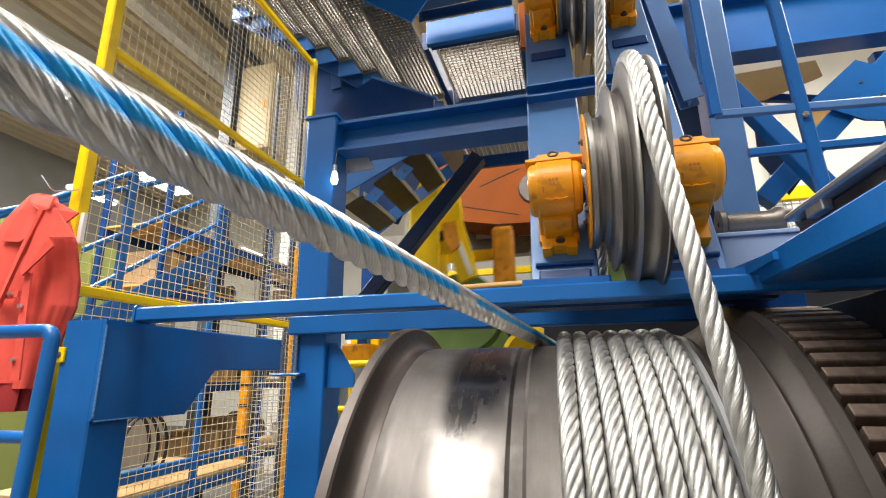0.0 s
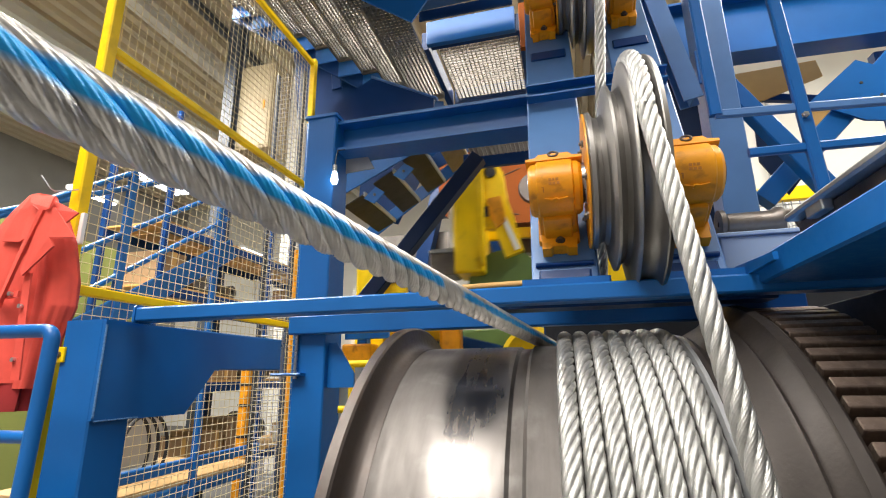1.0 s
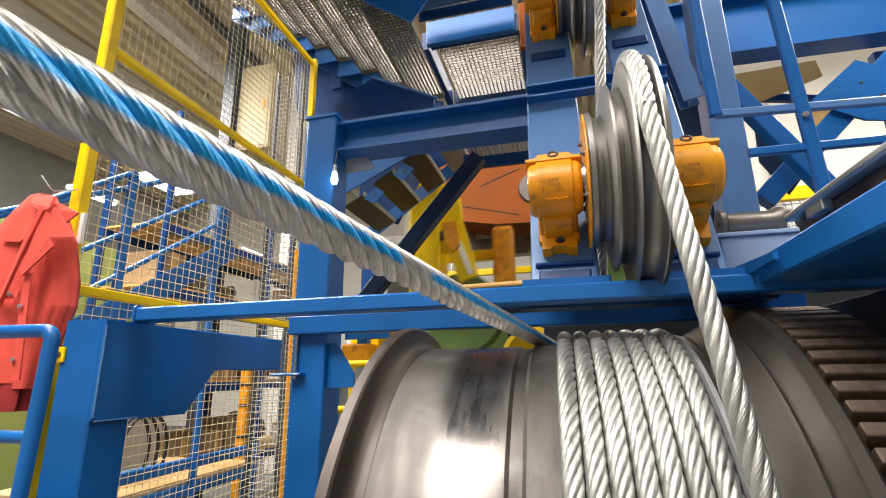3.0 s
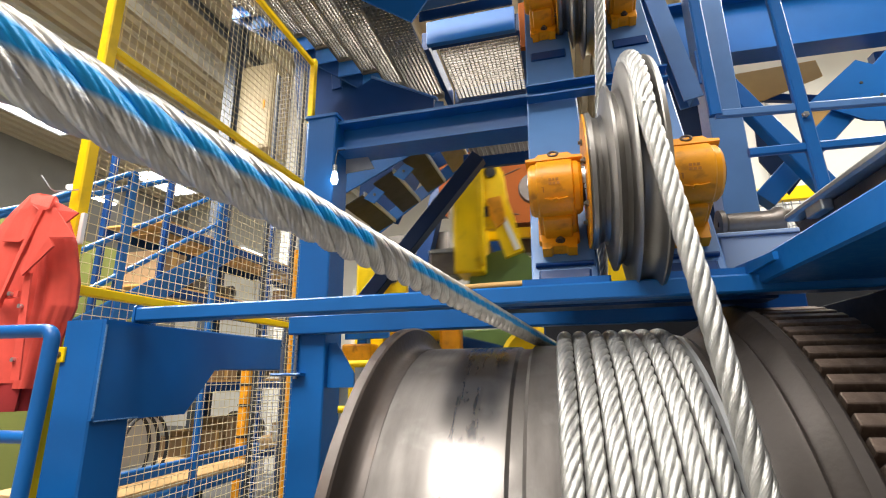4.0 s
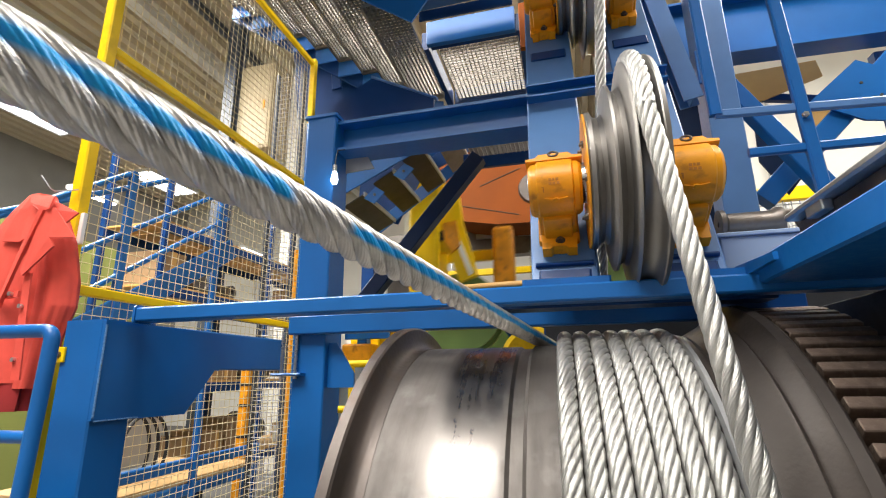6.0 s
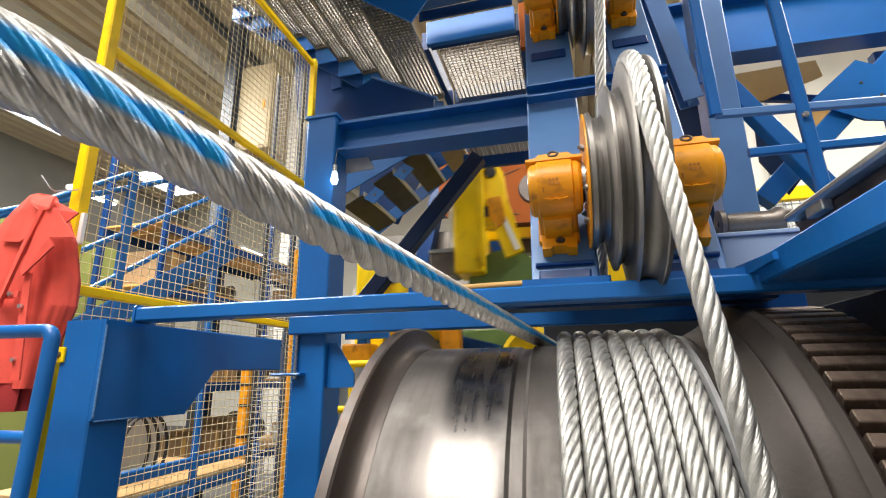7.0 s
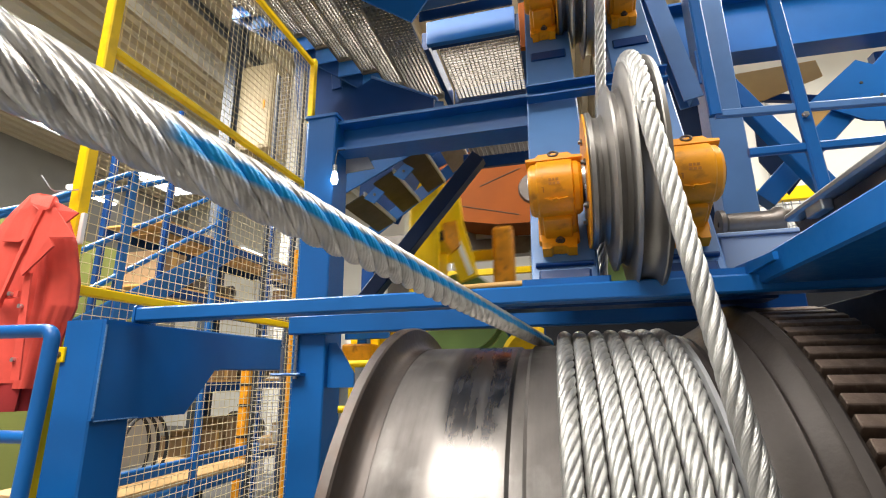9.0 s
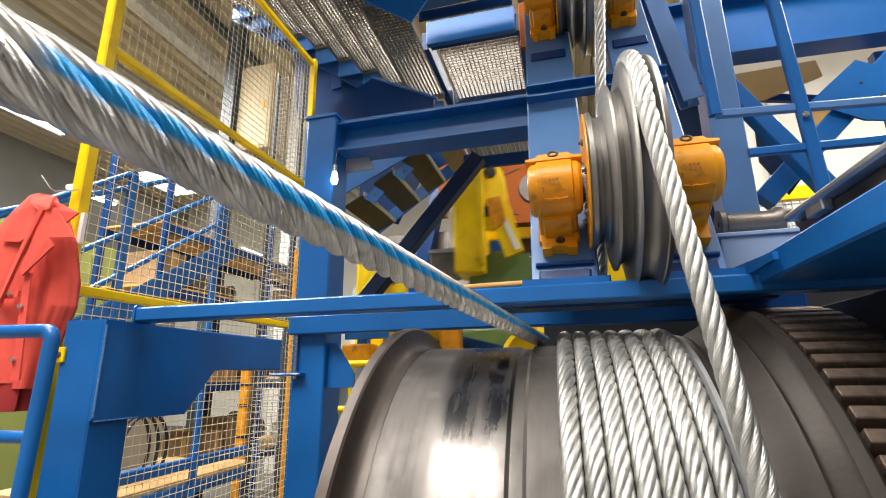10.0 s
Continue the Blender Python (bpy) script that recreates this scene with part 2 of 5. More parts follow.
# ---- hall ----
def hall():
    bm = bmesh.new()
    # the floor leaves a pit under the stranding machine
    for lo, hi in (((-14, -5, -0.2), (9, 4.4, 0)), ((-14, 5.7, -0.2), (9, 15, 0)), ((-14, 4.4, -0.2), (-2.6, 5.7, 0)), ((2.0, 4.4, -0.2), (9, 5.7, 0)), ((-2.8, 4.2, -1.2), (2.2, 5.9, -1.0))):
        box(lo, hi, 0, bm)
    fl = part("floor", bm, CONCRETE)
    tagged(fl, "grey stained concrete hall floor", "floor", kind="structure")
    for nm, lo, hi, m, lab in (
            ("wall_north", (-14.2, 15, 0), (9.2, 15.3, 8.4), WHITEWALL, "white painted hall wall far behind the machine"),
            ("wall_south", (-14.2, -5.3, 0), (9.2, -5, 8.4), GREYWALL, "grey hall wall"),
            ("wall_west", (-14.3, -5, 0), (-14, 15, 8.4), GREYWALL, "dark grey hall wall"),
            ("wall_east", (9, -5, 0), (9.3, 15, 8.4), WHITEWALL, "white painted hall wall")):
        tagged(part(nm, box(lo, hi), m), lab, "wall", kind="structure")
    # corrugated roof sheet, ribs along the hall
    bm = bmesh.new()
    prof = []
    x = -14.0
    while x < 9.0:
        prof += [(x, 7.9), (x + 0.14, 7.9), (x + 0.18, 8.02), (x + 0.28, 8.02)]
        x += 0.32
    a = [bm.verts.new((p, -5, q)) for p, q in prof]
    b = [bm.verts.new((p, 15, q)) for p, q in prof]
    c = [bm.verts.new((p, -5, 8.2)) for p, q in prof]
    d = [bm.verts.new((p, 15, 8.2)) for p, q in prof]
    for i in range(len(prof) - 1):
        bm.faces.new((a[i], a[i + 1], b[i + 1], b[i]))
        bm.faces.new((c[i], d[i], d[i + 1], c[i + 1]))
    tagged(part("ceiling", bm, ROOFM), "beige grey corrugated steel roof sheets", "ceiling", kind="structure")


hall()

# ---- rope drum ----
DRUM = Vector((0.0, 1.80, 0.94))
R_ROPE = 0.0245
HAND = 1.0
LAY = 0.243
R_DRUM = 0.752


def drum():
    d = thing("rope_drum", "large bare steel winding drum with brown flanges", "drum", at=DRUM)
    shell = lathe([(-0.53, R_DRUM - 0.02), (-0.53, R_DRUM), (-0.165, R_DRUM), (-0.155, R_DRUM - 0.008), (-0.125, R_DRUM - 0.008), (-0.115, R_DRUM + 0.002), (0.345, R_DRUM + 0.002), (0.345, R_DRUM - 0.02)], 160)
    part("shell", shell, DRUMSTEEL, d, "polished scratched steel barrel", smooth=True)
    left = lathe([(-0.578, 0.12), (-0.578, 0.822), (-0.573, 0.830), (-0.546, 0.830), (-0.541, 0.824), (-0.540, 0.808), (-0.537, 0.785), (-0.531, 0.770), (-0.521, 0.760), (-0.508, 0.755), (-0.49, R_DRUM + 0.0015), (-0.49, 0.6), (-0.56, 0.55), (-0.56, 0.12)], 160)
    part("flange", left, BROWNSTEEL, d, "brown steel end flange", smooth=True)
    right = lathe([(0.52, 0.12), (0.52, 0.55), (0.335, 0.6), (0.335, 0.772), (0.345, 0.776), (0.36, 0.770), (0.435, 0.812), (0.440, 0.818), (0.446, 0.814), (0.452, 0.826), (0.478, 0.850), (0.482, 0.862), (0.508, 0.864), (0.516, 0.858), (0.516, 0.80), (0.58, 0.80), (0.58, 0.12)], 160)
    part("flange", right, SHADESTEEL, d, "brown steel end flange, darkened for the side rail's shade", smooth=True)
    part("axle", lathe([(-0.95, 0.1), (-0.95, 0.02), (1.1, 0.02), (1.1, 0.1)], 32), DARKSTEEL, d, smooth=True)
    part("filler_ring", lathe([(0.309, R_DRUM - 0.01), (0.310, R_DRUM + 0.020), (0.318, R_DRUM + 0.029), (0.330, R_DRUM + 0.027), (0.334, R_DRUM + 0.016), (0.334, R_DRUM - 0.01)], 120), GALV, d, "dull grey filler strip beside the last turn", smooth=True)
    # bull gear
    n = 100
    hub = part("gear_ring", lathe([(0.522, 0.78), (0.522, 0.790), (0.72, 0.790), (0.72, 0.60), (0.63, 0.60), (0.63, 0.79)], 120), RINGBLACK, d, "near-black steel ring gear", smooth=True)
    tooth = bmesh.new()
    sec = [(-0.0205, 0.788), (-0.0165, 0.846), (-0.0145, 0.853), (0.0145, 0.853), (0.0165, 0.846), (0.0205, 0.788)]
    lo = [tooth.verts.new((0.530, q, p)) for p, q in sec]
    hi = [tooth.verts.new((0.715, q, p)) for p, q in sec]
    for i in range(len(sec)):
        j = (i + 1) % len(sec)
        tooth.faces.new((lo[i], lo[j], hi[j], hi[i]))
    tooth.faces.new(lo[::-1])
    tooth.faces.new(hi)
    bmesh.ops.bevel(tooth, geom=tooth.edges[:], offset=0.002, segments=1, affect="EDGES")
    first = part("gear_tooth", tooth, TOOTH, hub)
    for k in range(1, n):
        t = new("gear_tooth", first.data)
        t.parent = hub
        t.rotation_euler = (math.tau * k / n, 0, 0)
    # rope turns lying side by side
    for k in range(7):
        xk = 0.0495 * k - 0.0145

        def point(s, xk=xk):
            a = s / (R_DRUM + R_ROPE)
            out = Vector((0, math.cos(a), math.sin(a)))
            return Vector((xk, 0, 0)) + out * (R_DRUM + R_ROPE), Vector((1, 0, 0)), out, Vector((0, -math.sin(a), math.cos(a)))
        circ = math.tau * (R_DRUM + R_ROPE)
        if k == 0:
            me = strand_mesh("rope_turn", point, circ, 0.010, R_ROPE, circ / 20, 12, 72, hand=HAND, wire_lay=circ / 15, closed=True)
            me.materials.append(WIREROPE)
        t = new("rope_turn", me)
        t.parent = d
        t.location = (0.0495 * k, 0, 0)
        t.rotation_euler = (0.7 * k, 0, 0)
    tagged(t, "galvanised steel rope laid in tight turns")
    return d


def metal_band(name, colour, rough, ring_scale, worn=None):
    """Turned steel: fine rings round the axis, scratches and dull patches."""
    m = mat(name, colour, rough, 1.0, 0.22, 3.5, 0.1, 120, (0.25, 0.24, 0.23), 0.5)
    nt = m.node_tree
    b = nt.nodes["Principled BSDF"]
    tc = nt.nodes.new("ShaderNodeTexCoord")
    mp = nt.nodes.new("ShaderNodeMapping")
    mp.inputs["Scale"].default_value = (ring_scale, 2.0, 2.0)
    nz = nt.nodes.new("ShaderNodeTexNoise")
    nz.inputs["Scale"].default_value, nz.inputs["Detail"].default_value = 1.0, 8
    nt.links.new(tc.outputs["Object"], mp.inputs["Vector"])
    nt.links.new(mp.outputs[0], nz.inputs["Vector"])
    m2 = nt.nodes.new("ShaderNodeMapping")
    m2.inputs["Scale"].default_value = (9.0, 3.0, 3.0)
    patch = nt.nodes.new("ShaderNodeTexNoise")
    patch.inputs["Scale"].default_value, patch.inputs["Detail"].default_value = 1.0, 10
    patch.inputs["Roughness"].default_value = 0.7
    nt.links.new(tc.outputs["Object"], m2.inputs["Vector"])
    nt.links.new(m2.outputs[0], patch.inputs["Vector"])
    add = nt.nodes.new("ShaderNodeMath")
    add.operation = "MULTIPLY_ADD"
    nt.links.new(nz.outputs["Fac"], add.inputs[0])
    add.inputs[1].default_value = 0.35
    nt.links.new(patch.outputs["Fac"], add.inputs[2])
    rr = nt.nodes.new("ShaderNodeMapRange")
    rr.inputs[1].default_value, rr.inputs[2].default_value = 0.52, 0.86
    rr.inputs[3].default_value, rr.inputs[4].default_value = -0.09, 0.14
    nt.links.new(add.outputs[0], rr.inputs[0])
    band = nt.nodes.new("ShaderNodeMapRange")
    band.inputs[3].default_value, band.inputs[4].default_value = rough, rough
    total = nt.nodes.new("ShaderNodeMath")
    total.operation = "ADD"
    if worn:
        # matt brushed ends, a polished strip in the middle
        sx = nt.nodes.new("ShaderNodeSeparateXYZ")
        nt.links.new(tc.outputs["Object"], sx.inputs[0])
        wob = nt.nodes.new("ShaderNodeMath")
        wob.operation = "MULTIPLY_ADD"
        wob.inputs[1].default_value = 0.06
        nt.links.new(patch.outputs["Fac"], wob.inputs[0])
        nt.links.new(sx.outputs["X"], wob.inputs[2])
        off = nt.nodes.new("ShaderNodeMath")
        off.operation = "SUBTRACT"
        off.inputs[1].default_value = worn[0] + 0.03
        nt.links.new(wob.outputs[0], off.inputs[0])
        dist = nt.nodes.new("ShaderNodeMath")
        dist.operation = "ABSOLUTE"
        nt.links.new(off.outputs[0], dist.inputs[0])
        band.interpolation_type = "SMOOTHSTEP"
        band.inputs[1].default_value, band.inputs[2].default_value = worn[1] - 0.03, worn[1] + 0.05
        band.inputs[4].default_value = worn[2]
        nt.links.new(dist.outputs[0], band.inputs[0])
    nt.links.new(rr.outputs[0], total.inputs[0])
    nt.links.new(band.outputs[0], total.inputs[1])
    nt.links.new(total.outputs[0], b.inputs["Roughness"])
    bp = nt.nodes.new("ShaderNodeBump")
    bp.inputs["Strength"].default_value, bp.inputs["Distance"].default_value = 0.05, 0.001
    nt.links.new(nz.outputs["Fac"], bp.inputs["Height"])
    nt.links.new(bp.outputs[0], b.inputs["Normal"])
    return m


DRUMSTEEL = metal_band("drum_steel", (0.148, 0.136, 0.129), 0.27, 60, (-0.255, 0.08, 0.60))
SHEAVESTEEL = metal_band("sheave_steel", (0.33, 0.315, 0.30), 0.44, 80)
WIREROPE = mat("wire_rope", (0.47, 0.47, 0.455), 0.40, 0.75, 0.3, 14, 0.35, 600, (0.18, 0.18, 0.17), 0.55)
TOOTH = mat("gear_tooth_steel", (0.17, 0.125, 0.10), 0.42, 0.6, 0.35, 30, 0.4, 150, (0.30, 0.24, 0.2), 0.6)
# near-black tone of the gear ring between its teeth
RINGBLACK = mat("near_black_ring", (0.015, 0.013, 0.012), 0.6, 0.0, 0.3, 10, 0.3, 80)
rope_drum = drum()

# ---- the painted rope leaving the drum's top ----
BLUE_END = Vector((-0.10, 1.80, 1.716))
BLUE_DIR = (Vector((-0.281, 0.177, 1.7655)) - BLUE_END).normalized()


def straight(s):
    return Vector((s, 0, 0)), Vector((0, 1, 0)), Vector((0, 0, 1)), Vector((1, 0, 0))


def painted():
    """Wire rope with a blue line sprayed along it, broken in places."""
    m = mat("painted_wire_rope", (0.72, 0.70, 0.67), 0.34, 0.78, 0.25, 14, 0.35, 350, (0.25, 0.24, 0.22), 0.5)
    nt = m.node_tree
    b = nt.nodes["Principled BSDF"]
    old = b.inputs["Base Color"].links[0].from_socket
    tc = nt.nodes.new("ShaderNodeTexCoord")
    sp = nt.nodes.new("ShaderNodeSeparateXYZ")
    nt.links.new(tc.outputs["Object"], sp.inputs[0])

    def node(op, a, c=None, d=None):
        n = nt.nodes.new("ShaderNodeMath")
        n.operation = op
        for i, v in enumerate((a, c, d)):
            if v is None:
                continue
            if isinstance(v, (int, float)):
                n.inputs[i].default_value = v
            else:
                nt.links.new(v, n.inputs[i])
        return n.outputs[0]
    ang = node("ARCTAN2", sp.outputs["Z"], sp.outputs["Y"])
    wob = nt.nodes.new("ShaderNodeTexNoise")
    wob.inputs["Scale"].default_value, wob.inputs["Detail"].default_value = 9, 5
    nt.links.new(tc.outputs["Object"], wob.inputs["Vector"])
    edge = node("ADD", 0.40, node("MULTIPLY", node("SUBTRACT", wob.outputs["Fac"], 0.5), 0.5))
    near = node("SUBTRACT", edge, node("ABSOLUTE", node("SUBTRACT", ang, PAINT_ANGLE)))
    mask = node("MULTIPLY", near, 5.0)
    mask.node.use_clamp = True
    for lo, hi in PAINT_GAPS:
        g = node("SUBTRACT", (hi - lo) / 2, node("ABSOLUTE", node("SUBTRACT", sp.outputs["X"], (hi + lo) / 2)))
        g = node("MULTIPLY", g, 60.0)
        g.node.use_clamp = True
        mask = node("MULTIPLY", mask, node("SUBTRACT", 1.0, g))
    mx = nt.nodes.new("ShaderNodeMix")
    mx.data_type = "RGBA"
    nt.links.new(mask, mx.inputs[0])
    nt.links.new(old, mx.inputs[6])
    mx.inputs[7].default_value = (0.0, 0.35, 0.82, 1)
    nt.links.new(mx.outputs[2], b.inputs["Base Color"])
    nt.links.new(node("SUBTRACT", 0.78, node("MULTIPLY", mask, 0.7)), b.inputs["Metallic"])
    return m


PAINT_ANGLE = 0.0
PAINT_GAPS = ((0.85, 0.97),)
rope_a = thing("steel_rope", "thick galvanised stranded steel rope with a painted blue line", "rope")
rope(rope_a, "core", straight, 3.2, 0.004, LAY, 13, 65, painted(), start=-0.86)

# ---- the rope rising from the drum to the sheave ----
SHEAVE = Vector((0.235, 1.55, 2.20))
SHEAVE_R = 0.36
RISE_LOW = Vector((0.322, 1.018, 1.28))
_to = math.atan2(SHEAVE.z - RISE_LOW.z, SHEAVE.y - RISE_LOW.y)
_span = math.hypot(SHEAVE.z - RISE_LOW.z, SHEAVE.y - RISE_LOW.y)
_turn = _to + math.asin(SHEAVE_R / _span)
_run = math.sqrt(_span ** 2 - SHEAVE_R ** 2)
RISE_TOP = Vector((0.230, RISE_LOW.y + _run * math.cos(_turn), RISE_LOW.z + _run * math.sin(_turn)))
rope_b = thing("steel_rope", "galvanised stranded steel rope running down from the sheave to the drum", "rope")
RISE = (RISE_TOP - RISE_LOW)
RISE_LOW2 = RISE_LOW - RISE * 0.25
rise = rope(rope_b, "run", straight, RISE.length * 1.25, 0.005, LAY, 12, 60, WIREROPE)


def over(s):
    a = s / SHEAVE_R
    out = Vector((0, -math.cos(a), math.sin(a)))
    return Vector((SHEAVE.x - 0.003, SHEAVE.y, SHEAVE.z)) + out * SHEAVE_R, Vector((-1, 0, 0)), out, Vector((0, math.sin(a), math.cos(a)))


rope(rope_b, "bend", over, SHEAVE_R * 2.7, 0.006, LAY, 12, 60, WIREROPE, start=SHEAVE_R * 0.13)


# ---- sheaves ----
def sheave(centre):
    d = thing("sheave", "stepped grooved dark steel rope sheave on a shaft", "sheave", "rope sheaves", at=centre)
    g = SHEAVE_R
    f1, f2, f3 = 0.22, 0.293, 0.35
    prof = [(-0.142, 0.05), (-0.142, f1 - 0.006), (-0.136, f1), (-0.124, f1 - 0.001), (-0.116, f1 - 0.016), (-0.103, f1 - 0.022), (-0.090, f1 - 0.012),
            (-0.084, f2 - 0.02), (-0.078, f2), (-0.070, f2), (-0.064, f2 - 0.014), (-0.052, f2 - 0.024), (-0.040, f2 - 0.012),
            (-0.034, f3 - 0.02), (-0.030, f3), (-0.026, f3 + 0.004), (-0.020, g - 0.02), (-0.012, g - 0.025), (0.0, g - 0.027), (0.012, g - 0.025), (0.022, g - 0.016),
            (0.032, g + 0.004), (0.036, g + 0.006), (0.048, g), (0.050, g - 0.04), (0.046, 0.05)]
    part("rim", lathe(prof, 144), SHEAVESTEEL, d, smooth=True)
    part("side_face", lathe([(-0.147, 0.06), (-0.147, f1 - 0.004), (-0.1425, f1 - 0.003), (-0.1425, 0.06)], 64), OCHRE, d, "ochre painted side face", smooth=True)
    part("shaft", lathe([(-0.33, 0.035), (-0.33, 0.005), (0.226, 0.005), (0.226, 0.035)], 40), STEEL, d, "bright steel shaft", smooth=True)
    part("collar", lathe([(-0.172, 0.036), (-0.172, 0.062), (-0.147, 0.066), (-0.147, 0.036)], 40), STEEL, d, smooth=True)
    for k in range(6):
        a = math.tau * k / 6
        part("bolt", hexbolt((-0.146, 0.13 * math.cos(a), 0.13 * math.sin(a)), (-1, 0, 0), 0.011, 0.007), DARKSTEEL, d)
    return d


LEAN = Vector((0, 0.396, 0.918))
sheave_low = sheave(SHEAVE)
SHEAVE2 = SHEAVE + LEAN * 1.358 + Vector((-0.03, 0, 0))
sheave_high = sheave(SHEAVE2)


# ---- machine frame ----
def bar(name, a, b, w, h, material, parent, up=(0, 0, 1), label="", section=None):
    return part(name, extrude(section or rect(w, h), a, b, up), material, parent, label)


def weld(points, parent, r=0.004):
    return part("weld_seam", tube(points, r, 6), WELD, parent)


WELD = mat("weld_bead", (0.10, 0.24, 0.50), 0.3, 0.1, 0.3, 80, 0.8, 160)


def front_frame():
    f = thing("drum_gantry", "blue painted welded steel frame in front of the drum", "machine frame")
    bar("front_beam", (-1.575, 1.53, 1.835), (1.6, 1.53, 1.835), 0.08, 0.053, BLUE, f)
    bar("end_plate", (-1.585, 1.53, 1.835), (-1.575, 1.53, 1.835), 0.09, 0.066, BLUE, f)
    bar("lower_beam", (-1.24, 2.03, 1.828), (0.75, 2.03, 1.828), 0.06, 0.085, BLUE, f)
    bar("column", (-1.705, 1.485, 0), (-1.705, 1.485, 1.81), 0.175, 0.165, BLUE, f, (0, 1, 0))
    # side beam with its knee plate
    x = -1.618
    knee = [(1.40, 1.462), (1.60, 1.455), (1.83, 1.452), (1.99, 1.632), (2.02, 1.632), (2.02, 1.80), (1.40, 1.808)]
    part("knee_plate", plate(knee, (x, 0, 0), (0, 1, 0), (0, 0, 1), 0.014), BLUE, f)
    bar("side_beam", (x - 0.05, 1.42, 1.722), (x - 0.05, 2.56, 1.722), 0.10, 0.172, BLUE, f)
    for z0, z1 in ((1.47, 1.79),):
        weld([(x + 0.014, 1.404, z0 + (z1 - z0) * k / 12) for k in range(13)], f, 0.0045)
    weld([(x + 0.014, 1.41 + 0.018 * k, 1.459) for k in range(11)], f, 0.003)
    # rear post
    bar("post", (-1.16, 2.13, 0), (-1.16, 2.13, 2.90), 0.16, 0.16, BLUE, f, (0, 1, 0))
    bar("post_cap", (-1.16, 2.13, 2.90), (-1.16, 2.13, 2.915), 0.18, 0.18, BLUE, f, (0, 1, 0))
    for xx in (-1.285, -1.215):
        part("clamp_bolt", tube([(xx, 2.035, 1.60), (xx, 2.035, 1.80)], 0.008, 10), STEEL, f, "bright threaded steel rod")
        part("nut", hexbolt((xx, 2.035, 1.615), (0, 0, -1), 0.016, 0.014), STEEL, f)
    bar("clamp_plate", (-1.32, 2.03, 1.61), (-1.17, 2.03, 1.61), 0.06, 0.012, BLUE, f)
    part("bracket_plate", plate([(0, 0), (0.14, 0), (0.14, 0.06), (0.05, 0.20), (0, 0.20)], (-1.09, 2.10, 1.55), (1, 0, 0), (0, 0, 1), 0.012), BLUE, f)
    # upper beam with end plate
    bar("upper_beam", (-1.10, 2.16, 2.80), (0.02, 2.16, 2.80), 0.1, 0.14, BLUE, f, section=i_section(0.16, 0.165))
    bar("end_plate", (-1.115, 2.16, 2.80), (-1.10, 2.16, 2.80), 0.19, 0.22, BLUE, f)
    for dy in (-0.06, 0.06):
        for dz in (-0.07, 0.07):
            part("bolt", hexbolt((-1.115, 2.16 + dy, 2.80 + dz), (-1, 0, 0), 0.012), STEEL, f)
    # rail that comes forward over the gear
    bar("side_rail", (0.745, 1.60, 1.866), (0.745, -0.6, 1.866), 0.45, 0.072, BLUE, f)
    part("joint_plate", plate([(0, 0), (0.28, 0), (0.28, 0.02), (0.0, 0.04)], (0.51, 1.60, 1.862), (0, -1, 0), (0, 0, 1), 0.012), BLUE, f)
    part("rail_bolt", tube([(0.66, 0.93, 1.78), (0.66, 0.93, 1.86)], 0.005, 8), STEEL, f)
    part("rail_bolt_foot", extrude(circle(0.014, 8), (0.66, 0.93, 1.772), (0.66, 0.93, 1.782), (0, 1, 0)), STEEL, f)
    # diagonal brace and gussets behind, shade and light put into their blues
    bar("brace", (-1.30, 3.0, 2.08), (-0.50, 3.0, 3.02), 0.10, 0.10, INKSHADE, f, (0, 1, 0))
    part("gusset", plate([(-1.28, 3.0), (-1.22, 3.12), (-0.986, 3.255), (-0.62, 3.07), (-0.62, 3.0)], (0, 2.3, 0), (1, 0, 0), (0, 0, 1), 0.014), NAVYSHADE, f)
    bar("gusset_edge", (-0.986, 2.29, 3.26), (-0.60, 2.29, 3.06), 0.04, 0.012, PALELITBLUE, f)
    part("splice_plate", plate([(0, 0), (0.17, 0.01), (0.12, 0.10), (0.0, 0.10)], (-1.09, 2.2, 2.64), (1, 0, 0), (0, 0, 1), 0.01), GALV, f, "bright galvanised splice plate")
    return f


front_frame()


def gear_case():
    d = thing("gear_case", "near-black sheets added behind the ring gear", "machine cover")
    # sheets added to keep the view behind gear and drum dark
    part("side_sheet", box((0.80, 0.2, 0.0), (0.83, 3.0, 1.80), 0.004), BACKINGBLACK, d)
    part("rear_sheet", box((-0.12, 2.72, 0.0), (0.795, 2.75, 1.86), 0.004), BACKINGBLACK, d)
    part("lid", box((0.62, 1.98, 1.84), (0.80, 2.5, 1.86), 0.004), BACKINGBLACK, d)
    part("back_sheet", box((0.835, 2.72, 0.0), (2.7, 2.75, 1.99), 0.004), BACKINGBLACK, d)
    for x, w in ((0.60, 0.03), (0.72, 0.06), (0.90, 0.05)):
        part("grease_block", box((x, 1.965, 1.775), (x + w, 1.99, 1.79), 0.003), GALV, d)


BACKINGBLACK = mat("near_black_backing", (0.012, 0.014, 0.02), 0.5, 0, 0.3, 3, 0.15, 40)
gear_case()


def numerals(parent, origin, u, v, rows, material):
    """Raised unreadable casting marks as small bars."""
    for r, widths in enumerate(rows):
        x = 0.0
        for w in widths:
            part("casting_mark", plate([(x, -0.018 * r), (x + w, -0.018 * r), (x + w, 0.011 - 0.018 * r), (x, 0.011 - 0.018 * r)], origin, u, v, 0.003), material, parent)
            x += w + 0.004


